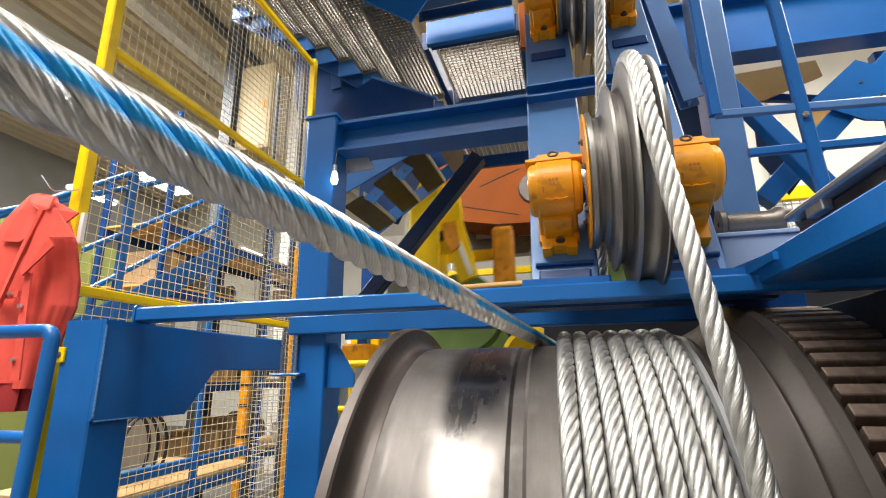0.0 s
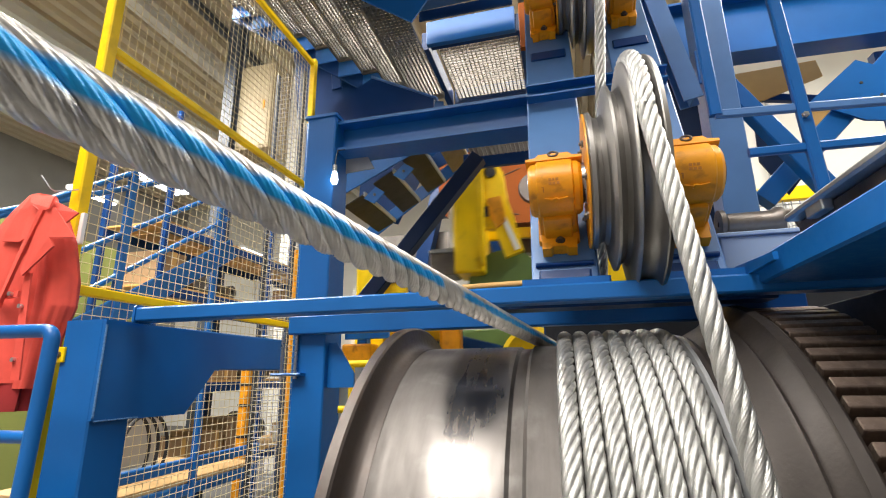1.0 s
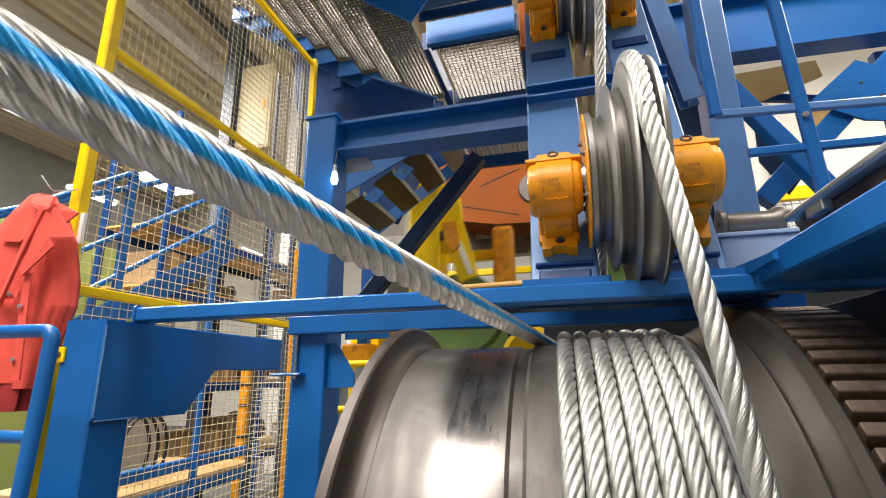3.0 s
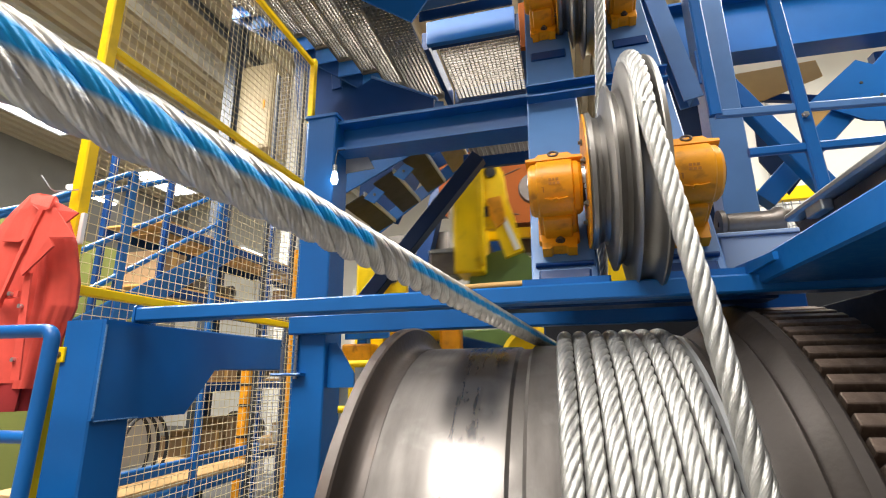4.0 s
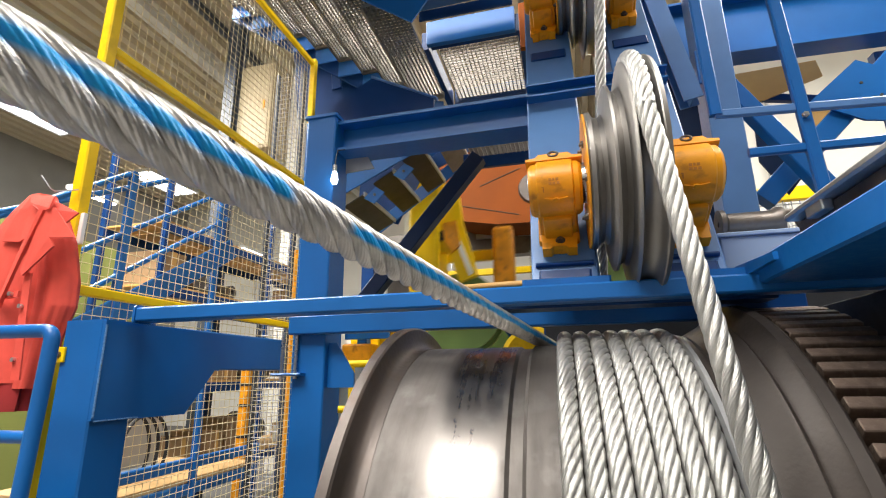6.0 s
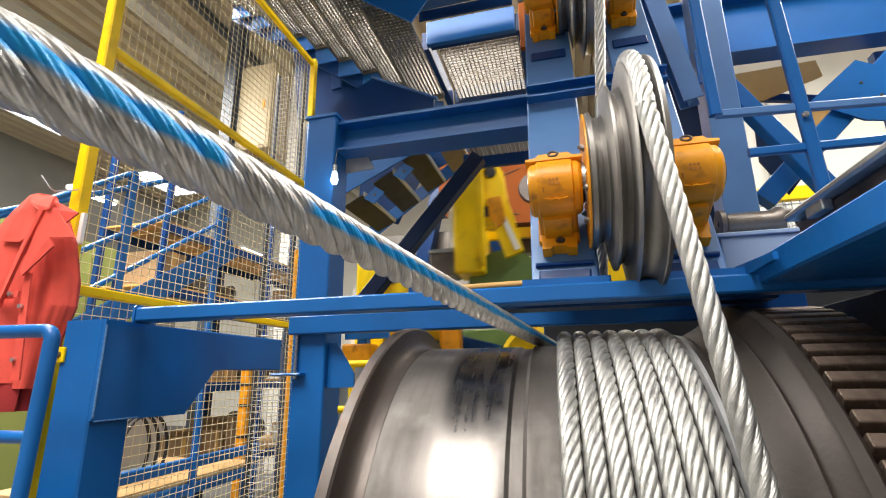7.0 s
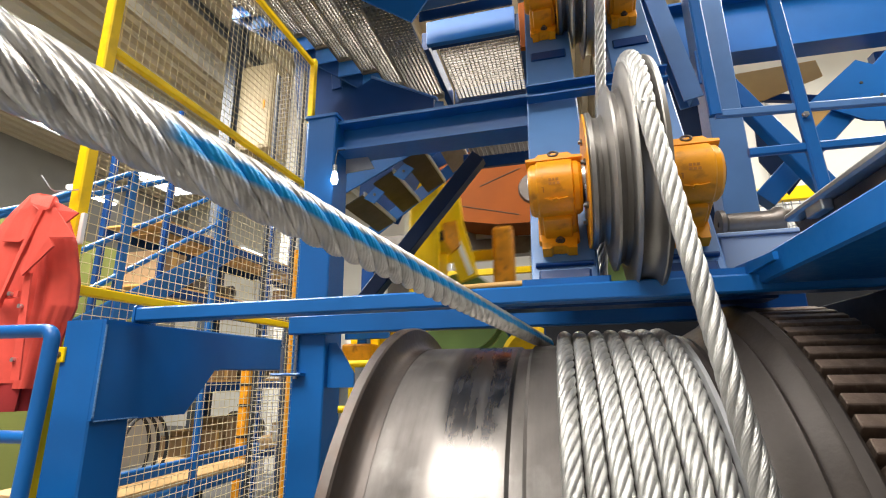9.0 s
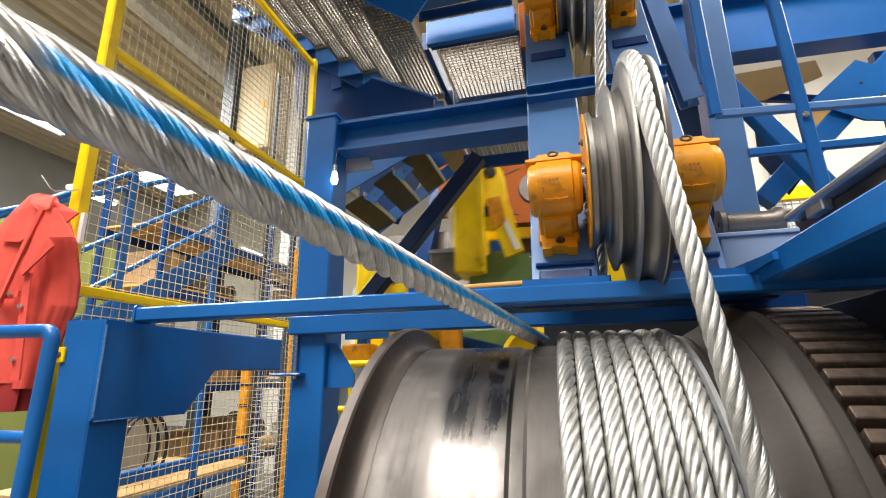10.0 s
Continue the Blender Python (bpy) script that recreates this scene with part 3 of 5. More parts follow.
def pillow_block(centre, flip=1.0):
    """Split bearing housing: local y up the leaning post, local z away from it."""
    d = thing("pillow_block", "ochre painted cast bearing housing bolted to a post", "bearing", "sheave bearings")
    y = LEAN
    z = Vector((0, -0.918, 0.396))
    d.matrix_world = Matrix.Translation(centre - y * 0.018) @ Matrix((Vector((1, 0, 0)), y, z)).transposed().to_4x4() @ Matrix.Diagonal((0.94, 0.67, 0.74, 1))
    base = -0.236
    w = 0.088
    # body turned about the shaft, a raised band round its middle
    bm = lathe([(-w, 0.036), (-w, 0.110), (-w + 0.010, 0.122), (-0.062, 0.125), (-0.056, 0.134), (0.056, 0.134), (0.062, 0.125), (w - 0.010, 0.122), (w, 0.110), (w, 0.036)], 56)
    part("housing", bm, OCHRE, d, smooth=True)
    part("base", box((-0.072, -0.150, base), (0.072, 0.175, base + 0.045), 0.01), OCHRE, d, smooth=True)
    part("web", box((-0.066, -0.125, base + 0.04), (0.066, 0.125, -0.02), 0.012), OCHRE, d, smooth=True)
    ledge = [(-0.095, 0.108), (-0.095, 0.124), (-0.062, 0.130), (-0.05, 0.150), (0.05, 0.150), (0.062, 0.130), (0.095, 0.124), (0.095, 0.108)]
    part("cap_ledge", plate(ledge, (0, -0.018, 0.052), (1, 0, 0), (0, 1, 0), 0.055), OCHRE, d)
    part("cap_crown", box((-0.048, 0.10, -0.12), (0.052, 0.166, -0.018), 0.012), OCHRE, d, smooth=True)
    toe = [(-0.062, -0.11), (0.062, -0.11), (0.060, -0.214), (0.030, -0.214), (0.022, -0.200), (-0.022, -0.200), (-0.030, -0.214), (-0.060, -0.214)]
    part("foot_toe", plate(toe, (0, 0, base), (1, 0, 0), (0, 1, 0), 0.062), OCHRE, d)
    part("foot_web", box((-0.050, -0.150, base + 0.05), (0.050, -0.10, -0.05), 0.012), OCHRE, d, smooth=True)

    def on_band(angle, r=0.134):
        """The place and the outward way on the raised band, by the angle below the front."""
        a = math.radians(angle)
        return Vector((0, -r * math.sin(a), r * math.cos(a))), Vector((0, -math.sin(a), math.cos(a))), Vector((0, math.cos(a), math.sin(a)))
    at, out, up = on_band(66)
    part("boss", plate([(-0.036, 0.012), (-0.012, 0.006), (0.012, 0.006), (0.038, 0.012), (0.036, 0.007), (0.014, -0.012), (-0.010, -0.012), (-0.030, 0.004)], at - out * 0.004, (1, 0, 0), up, 0.012), OCHRE, d)
    part("boss_stud", extrude(circle(0.011, 12), at, at + out * 0.014, up), OCHRE, d, smooth=True)
    for sx in (-0.078, 0.078):
        part("cap_bolt", hexbolt((sx, 0.106, 0.08), (0, 1, 0), 0.011, 0.008), OCHRE, d)
    part("foot_bolt", hexbolt((0.004, -0.170, base + 0.062), (0, 0, 1), 0.017, 0.012), BROWNSTEEL, d, "greasy steel foot bolt")
    part("eye_bolt", tube([(0.0 + 0.015 * math.cos(math.tau * k / 16), 0.126 + 0.016 * math.sin(math.tau * k / 16), 0.108) for k in range(16)], 0.005, 8, closed=True), BROWNSTEEL, d, "rusty steel lifting eye", smooth=True)
    part("plug", extrude(circle(0.015, 10), (-0.006, 0.16, -0.06), (-0.006, 0.190, -0.06), (0, 0, 1)), YELLOW if flip > 0 else OCHRE, d)
    at, out, up = on_band(29)
    numerals(d, at + Vector((-0.02, 0, 0)), (1, 0, 0), up, ((0.009, 0.006, 0.009), (0.009, 0.009, 0.009)), RUSTMARK)
    at, out, up = on_band(50)
    part("casting_mark", plate([(-0.040, 0), (-0.036, 0), (-0.037, 0.024), (-0.044, 0.024), (-0.044, 0.020), (-0.040, 0.020)], at, (1, 0, 0), up, 0.002), RUSTMARK, d)
    part("seal", lathe([(flip * w, 0.037), (flip * w, 0.075), (flip * (w + 0.012), 0.07), (flip * (w + 0.012), 0.037)], 40), DARKSTEEL, d, smooth=True)
    return d


RUSTMARK = mat("rust_mark", (0.42, 0.16, 0.02), 0.6, 0, 0.2, 20, 0.1, 60)
pillow_block(SHEAVE + Vector((-0.242, 0, 0)))
pillow_block(SHEAVE + Vector((0.158, 0, 0)))
pillow_block(SHEAVE2 + Vector((-0.215, 0, 0)))
pillow_block(SHEAVE2 + Vector((0.165, 0, 0)))


def sheave_stand():
    f = thing("sheave_stand", "blue leaning steel uprights, paled for sky highlights, that carry the sheaves", "machine frame")
    n = Vector((0, -0.918, 0.396))
    foot = SHEAVE - n * 0.178 - n * 0.085
    down = (foot.z - 1.86) / 0.918
    for x0, x1 in ((-0.105, 0.112), (0.278, 0.485)):
        xm = (x0 + x1) / 2
        a = Vector((xm, foot.y, foot.z)) - LEAN * down
        b = Vector((xm, foot.y, foot.z)) + LEAN * 2.6
        bar("upright", a, b, x1 - x0, 0.17, PALELITBLUE, f, n)
        bar("foot_plate", (xm, a.y - 0.02, 1.862), (xm, a.y - 0.02, 1.885), x1 - x0 + 0.05, 0.30, BLUE, f, (0, 1, 0))
        for s in (-0.062, 1.25):
            c = Vector((xm, foot.y, foot.z)) + n * 0.089 + LEAN * (s - 0.19)
            bar("packing_plate", c - LEAN * 0.03, c + LEAN * 0.03, x1 - x0 - 0.05, 0.01, NAVYSHADE, f, n)
        bar("stop_bar", Vector((x0 + 0.015, a.y, a.z)) + n * 0.092 + LEAN * 0.06, Vector((x1 - 0.015, a.y, a.z)) + n * 0.092 + LEAN * 0.06, 0.02, 0.016, NAVYSHADE, f)
    c = Vector((0, 2.0, 2.79))
    bar("cross_bar", (-0.10, c.y - 0.03, c.z), (0.47, c.y - 0.03, c.z), 0.06, 0.06, BLUE, f, section=channel(-0.06, 0.06, -0.008, 0.008))
    bar("base_beam", (-0.25, 1.66, 1.83), (0.6, 1.66, 1.83), 0.12, 0.05, NAVYSHADE, f)
    # outer leaning brace of the stand
    bar("back_stay", (0.53, 2.6, 4.1), (0.735, 2.6, 3.0), 0.10, 0.10, PALELITBLUE, f, (0, 1, 0), section=i_section(0.10, 0.10, 0.01, 0.01))
    return f


sheave_stand()

# rope between the two sheaves, behind the lower one
rope_c = thing("steel_rope", "galvanised steel rope running behind the lower sheave", "rope")
C_TOP, C_LOW = Vector((0.275, 1.77, 3.7)), Vector((0.138, 1.95, 1.9))
CD = C_LOW - C_TOP
drop_run = rope(rope_c, "run", straight, CD.length, 0.012, LAY, 9, 27, WIREROPE, radius=0.022)


# ---- guard fence, railing, jacket ----
def guard():
    f = thing("safety_fence", "yellow framed wire mesh safety fence", "fence")
    X = -2.04
    bar("post", (X, 1.56, 0.0), (X, 1.56, 4.7), 0.055, 0.055, YELLOW, f, (0, 1, 0))
    bar("post", (X, 3.42, 3.72), (X, 3.42, 4.36), 0.05, 0.05, YELLOW, f, (0, 1, 0))
    bar("post", (X, 3.42, 0.0), (X, 3.42, 3.72), 0.05, 0.05, BLUE, f, (0, 1, 0))
    for z in (1.975, 3.145, 4.31):
        bar("rail", (X, 1.56, z), (X, 3.42, z), 0.04, 0.042, YELLOW, f)
    part("mesh", wires((X - 0.012, 1.58, 0.3), (0, 1, 0), (0, 0, 1), 1.84, 4.02, 0.045, 0.0021), CREAM, f, "cream painted welded wire mesh")
    part("hinge", box((X + 0.028, 1.55, 2.16), (X + 0.05, 1.57, 2.30), 0.004), WHITEPL, f)
    g = thing("mesh_gate", "grey wire mesh panel between blue posts", "fence")
    for x in (-2.42, -2.16):
        bar("post", (x, 3.47, 0), (x, 3.47, 4.3), 0.035, 0.035, SLATE, g, (0, 1, 0))
    part("mesh", wires((-2.42, 3.46, 0.3), (1, 0, 0), (0, 0, 1), 0.33, 4.0, 0.045, 0.003), GREYWIRE, g)
    c = thing("hall_column", "dark slate grey rolled steel hall column", "column")
    bar("column", (-5.02, 6.0, 0), (-5.02, 6.0, 7.9), 0.2, 0.2, SLATE, c, (0, 1, 0), section=i_section(0.20, 0.22, 0.02, 0.02))
    k = thing("wall_cabinet", "beige sheet steel cabinet hung beside the dark column", "cabinet")
    part("case", box((-4.90, 6.0, 5.05), (-4.30, 6.5, 6.55), 0.02), BEIGE, k)
    part("door", box((-4.86, 5.985, 5.10), (-4.34, 5.998, 6.50), 0.006), BEIGE, k)
    part("door_handle", box((-4.42, 5.96, 5.72), (-4.39, 5.985, 5.86), 0.004), OCHRE, k)
    d = thing("roof_girder", "dark steel girder under the roof sheets", "girder", "roof girders")
    bar("girder", (-5.75, -4.9, 7.80), (-5.75, 14.9, 7.80), 0.2, 0.3, SLATE, d, section=i_section(0.09, 0.20, 0.02, 0.02))
    bar("edge_strip", (-2.10, 3.44, 0.3), (-2.10, 3.44, 2.6), 0.04, 0.03, OCHRE, g, (0, 1, 0))


guard()


def hand_rail():
    f = thing("hand_rail", "blue tubular steel guard rail with rounded corners", "railing")
    part("rail", tube(rounded([(-2.6, 1.15, 1.757), (-1.512, 1.15, 1.745), (-1.522, 1.15, 1.42), (-1.56, 1.15, 0.0)], 0.035), 0.021, 14), BLUE, f, smooth=True)
    part("mid_rail", tube([(-2.6, 1.15, 1.44), (-1.525, 1.15, 1.44)], 0.018, 12), BLUE, f, smooth=True)
    part("kick_panel", box((-2.6, 1.16, 0.3), (-1.62, 1.175, 1.25), 0.003), BLUE, f)
    b = thing("warning_bracket", "small yellow bracket bolted to the blue column", "bracket")
    part("plate", box((-1.812, 1.392, 1.66), (-1.765, 1.402, 1.715), 0.003), YELLOW, b)
    part("bolt", hexbolt((-1.788, 1.392, 1.688), (0, -1, 0), 0.012, 0.006), DARKSTEEL, b)


hand_rail()


def jacket():
    """A work jacket hung by its collar, with soft folds."""
    d = thing("work_jacket", "coral red cotton work jacket hanging from a fence hook", "jacket", at=(-2.06, 1.44, 2.37))

    def cloth(rows, seed, n=64):
        bm = bmesh.new()
        rings = []
        for z, cx, w, dp, fold in rows:
            ring = []
            for i in range(n):
                a = math.tau * i / n
                k = 1 + fold * math.sin(5 * a + seed + z * 2.1) + 0.6 * fold * math.sin(9 * a - seed * 2 + z * 4) + 0.35 * fold * math.sin(17 * a + z * 11)
                ring.append(bm.verts.new((cx + w * math.cos(a) * k, dp * math.sin(a) * k * (1 + 0.4 * fold * math.sin(7 * a + z * 6)), z)))
            rings.append(ring)
        for p, q in zip(rings, rings[1:]):
            for i in range(n):
                bm.faces.new((p[i], p[(i + 1) % n], q[(i + 1) % n], q[i]))
        bm.faces.new(rings[0])
        bm.faces.new(rings[-1][::-1])
        return bm

    def smooth_rows(keys, steps=26):
        out = []
        for i in range(steps + 1):
            t = i / steps * (len(keys) - 1)
            k = min(int(t), len(keys) - 2)
            u = t - k
            u = u * u * (3 - 2 * u)
            out.append(tuple(a + (b - a) * u for a, b in zip(keys[k], keys[k + 1])))
        return out
    body = cloth(smooth_rows([(-0.03, -0.02, 0.05, 0.04, 0.05), (-0.10, -0.035, 0.10, 0.06, 0.045), (-0.22, -0.075, 0.165, 0.075, 0.035), (-0.42, -0.115, 0.225, 0.085, 0.03), (-0.62, -0.13, 0.25, 0.085, 0.025), (-0.78, -0.13, 0.25, 0.085, 0.03)], 40), 0.6, 96)
    part("body", body, RED, d, smooth=True)
    sleeve = cloth(smooth_rows([(-0.13, 0.06, 0.05, 0.05, 0.05), (-0.24, 0.105, 0.075, 0.055, 0.04), (-0.40, 0.15, 0.085, 0.055, 0.05), (-0.50, 0.155, 0.085, 0.055, 0.05), (-0.62, 0.125, 0.07, 0.05, 0.06), (-0.80, 0.10, 0.06, 0.05, 0.05)], 40), 2.1, 64)
    part("sleeve", sleeve, RED, d, smooth=True)
    part("inner_hem", cloth(smooth_rows([(-0.76, -0.07, 0.19, 0.07, 0.06), (-0.84, -0.07, 0.185, 0.07, 0.06), (-0.88, -0.07, 0.18, 0.07, 0.06)], 6), 1.2), REDDARK, d, "darker red lining hem", smooth=True)

    def flap(name, pts, thick=0.007):
        bm = bmesh.new()
        lo = [bm.verts.new(Vector(p)) for p in pts]
        hi = [bm.verts.new(Vector(p) + Vector((0, -thick, 0))) for p in pts]
        n = len(pts)
        bm.faces.new(lo)
        bm.faces.new(hi[::-1])
        for i in range(n):
            bm.faces.new((lo[i], lo[(i + 1) % n], hi[(i + 1) % n], hi[i]))
        bmesh.ops.triangulate(bm, faces=[f for f in bm.faces if len(f.verts) > 4])
        part(name, bm, RED, d)
    flap("lapel", [(-0.07, -0.08, -0.24), (-0.034, -0.075, -0.136), (0.037, -0.07, -0.096), (0.098, -0.085, -0.13), (0.079, -0.09, -0.234), (0.032, -0.085, -0.253)])
    flap("lapel", [(0.151, -0.105, -0.141), (0.199, -0.10, -0.135), (0.301, -0.085, -0.255), (0.212, -0.11, -0.255), (0.236, -0.105, -0.289), (0.139, -0.125, -0.399), (0.118, -0.12, -0.38)])
    flap("collar", [(0.046, -0.085, -0.062), (0.171, -0.09, -0.082), (0.19, -0.115, -0.14), (0.083, -0.11, -0.106)])
    flap("collar", [(0.139, -0.065, -0.087), (0.26, -0.055, -0.146), (0.218, -0.07, -0.194), (0.144, -0.085, -0.13)])
    flap("front_fold", [(0.147, -0.115, -0.145), (0.163, -0.11, -0.144), (0.101, -0.12, -0.354), (0.053, -0.12, -0.5), (0.033, -0.105, -0.51), (0.024, -0.105, -0.478), (0.089, -0.112, -0.288)], 0.012)
    flap("placket", [(0.118, -0.105, -0.38), (0.152, -0.105, -0.387), (0.20, -0.108, -0.77), (0.165, -0.112, -0.77)], 0.006)
    flap("pocket_flap", [(-0.02, -0.10, -0.45), (0.11, -0.105, -0.45), (0.115, -0.108, -0.475), (-0.02, -0.103, -0.48)], 0.008)
    for x, z in ((0.142, -0.375), (0.085, -0.462), (0.146, -0.51), (0.165, -0.70), (-0.02, -0.82)):
        part("snap_button", extrude(circle(0.008, 12), (x, -0.115, z), (x, -0.127, z), (0, 0, 1)), ZINC, d, "bright metal snap button")
    h = thing("coat_hook", "thin wire hook on the fence post", "hook", at=(0, 0, 0))
    part("wire", tube([(-2.02, 1.53, 2.40), (-2.05, 1.46, 2.37), (-2.055, 1.44, 2.375), (-2.09, 1.42, 2.43)], 0.003, 6), GALV, h)


REDDARK = mat("dark_red_workwear", (0.34, 0.02, 0.02), 0.85, 0, 0.2, 9, 0.5, 300)
jacket()


# ---- stair behind the fence ----
def side_stair():
    f = thing("blue_stair_rail", "blue tubular stair railing rising behind the fence", "railing")
    X = -2.6

    def line(y0, z0, y1, z1, ya, yb):
        k = (z1 - z0) / (y1 - y0)
        return (X, ya, z0 + k * (ya - y0)), (X, yb, z0 + k * (yb - y0))
    for nm, y0, z0, y1, z1, ya, yb in (("hand_rail", 2.017, 2.662, 2.268, 2.849, 1.2, 2.27), ("top_rail", 1.62, 2.384, 2.486, 2.878, 1.2, 2.6), ("mid_rail", 2.014, 2.275, 2.858, 2.858, 1.3, 3.0), ("low_rail", 2.116, 2.08, 3.135, 2.797, 1.9, 3.2)):
        a, b = line(y0, z0, y1, z1, ya, yb)
        part(nm, tube([a, b], 0.017, 10), BLUE, f, smooth=True)
    for y, z in ((2.30, 2.87), (3.11, 2.95)):
        bar("post", (X, y, 0.0), (X, y, z), 0.045, 0.045, BLUE, f, (0, 1, 0))
    bar("stringer", (X, 1.75, 1.62), (X, 3.3, 2.62), 0.012, 0.16, BLUE, f)


side_stair()


# ---- racks and clutter in the hall behind the fence ----
def rack(x, y0, y1, levels, name_label):
    d = thing("storage_rack", name_label, "rack", "storage racks")
    for y in (y0, (y0 + y1) / 2, y1):
        for xx in (x, x - 0.8):
            bar("upright", (xx, y, 0), (xx, y, 4.4), 0.06, 0.06, NAVYSHADE, d, (0, 1, 0))
    for z in levels:
        for xx in (x, x - 0.8):
            bar("beam", (xx, y0, z), (xx, y1, z), 0.05, 0.10, NAVYSHADE, d)
        n = int((y1 - y0) / 0.3)
        for k in range(n):
            yy = y0 + 0.3 * k
            part("shelf_board", box((x - 0.8, yy + 0.01, z + 0.05), (x, yy + 0.29, z + 0.075), 0.003), WOOD if k % 3 else PALEWOOD, d)
    return d


rack(-3.9, 3.9, 7.5, (0.65, 1.5, 2.45, 3.1), "blue pallet rack with brown wooden shelf boards")


def crates():
    rng = random.Random(7)
    for z in (0.725, 1.575, 2.525):
        y = 4.0
        while y < 7.2:
            w = rng.uniform(0.25, 0.55)
            h = rng.uniform(0.15, 0.45)
            kind = rng.random()
            if kind < 0.45:
                d = thing("storage_box", "brown cardboard storage box on the rack", "box", "boxes on the rack", at=(-4.3, y + w / 2, z))
                part("carton", box((-0.28, -w / 2 + 0.02, 0), (0.28, w / 2 - 0.02, h), 0.006), BROWNBOX, d)
                part("tape", box((-0.283, -0.03, 0.01), (0.283, 0.03, h + 0.002)), PALEWOOD, d)
            elif kind < 0.8:
                d = thing("machine_part", "dark steel machine part on the rack", "machine part", "parts on the rack", at=(-4.3, y + w / 2, z))
                part("disc", lathe([(-0.2, 0.03), (-0.2, h / 2), (0.0, h / 2), (0.0, h / 3), (0.2, h / 3), (0.2, 0.03)], 28), DARKSTEEL, d, smooth=True)
                d.location.z = z + h / 2
            else:
                d = thing("white_panel", "white board leaning on the rack", "board", "boards on the rack", at=(-4.1, y + w / 2, z))
                part("sheet", box((-0.02, -w / 2, 0), (0.0, w / 2, h * 1.3), 0.003), WHITEPL, d)
            y += w + rng.uniform(0.05, 0.3)


BROWNBOX = mat("cardboard", (0.30, 0.19, 0.10), 0.8, 0, 0.15, 4, 0.1, 40)
crates()


def workbench():
    d = thing("workbench", "workbench with a plywood top and blue steel frame", "workbench")
    x0, x1, y0, y1, z = -3.55, -2.62, 2.45, 3.85, 0.93
    for k in range(3):
        part("top_board", box((x0 + 0.31 * k + 0.003, y0, z - 0.03), (x0 + 0.31 * (k + 1) - 0.003, y1, z), 0.004), WOOD, d)
    for a, b in (((x0, y0 - 0.01, z - 0.07), (x1, y0 - 0.01, z - 0.07)), ((x0, y1, z - 0.07), (x1, y1, z - 0.07)), ((x1, y0, z - 0.07), (x1, y1, z - 0.07)), ((x1 + 0.01, y0, z + 0.1), (x1 + 0.01, y1, z + 0.1))):
        bar("frame_bar", a, b, 0.04, 0.07, BLUE, d)
    for x in (x0 + 0.05, x1 - 0.05):
        for y in (y0 + 0.05, y1 - 0.05):
            bar("leg", (x, y, 0), (x, y, z - 0.07), 0.06, 0.06, BLUE, d, (0, 1, 0))
    for y in (y0 + 0.02, y1 - 0.02):
        bar("rail_post", (x1 + 0.01, y, z), (x1 + 0.01, y, z + 0.12), 0.03, 0.03, BLUE, d, (0, 1, 0))
    p = thing("plastic_pipe", "short white plastic pipe standing by the bench", "pipe", at=(-2.42, 2.75, 0))
    part("pipe", lathe([(0, 0.045), (0, 0.05), (0.72, 0.05), (0.72, 0.045)], 24), WHITEPL, p, smooth=True).rotation_euler = (0, -math.pi / 2, 0)
    h = thing("hose_coil", "black rubber hose hanging in loops", "hose")
    for k in range(3):
        part("loop", tube([(-2.95 + 0.03 * k, 2.9 + 0.03 * k + (0.16 + 0.02 * k) * math.sin(math.tau * i / 28), 1.12 + 0.24 * math.cos(math.tau * i / 28)) for i in range(28)], 0.012, 8, closed=True), DARK, h, smooth=True)
    b = thing("bin_board", "grey board behind the hanging hose", "board")
    part("panel", box((-3.25, 2.5, 0.955), (-3.22, 3.45, 1.75), 0.004), GREYWALL, b)
    part("foot", box((-3.32, 2.5, 0.93), (-3.15, 3.45, 0.955), 0.004), GREYWALL, b)
    y = thing("yellow_bollard", "yellow painted square steel post with dark bands", "post")
    bar("tube", (-3.05, 4.25, 0), (-3.05, 4.25, 1.66), 0.09, 0.09, OCHRE, y, (0, 1, 0))
    for zz in (1.05, 1.33, 1.52):
        bar("band", (-3.05, 4.25, zz), (-3.05, 4.25, zz + 0.025), 0.1, 0.1, DARK, y, (0, 1, 0))


workbench()


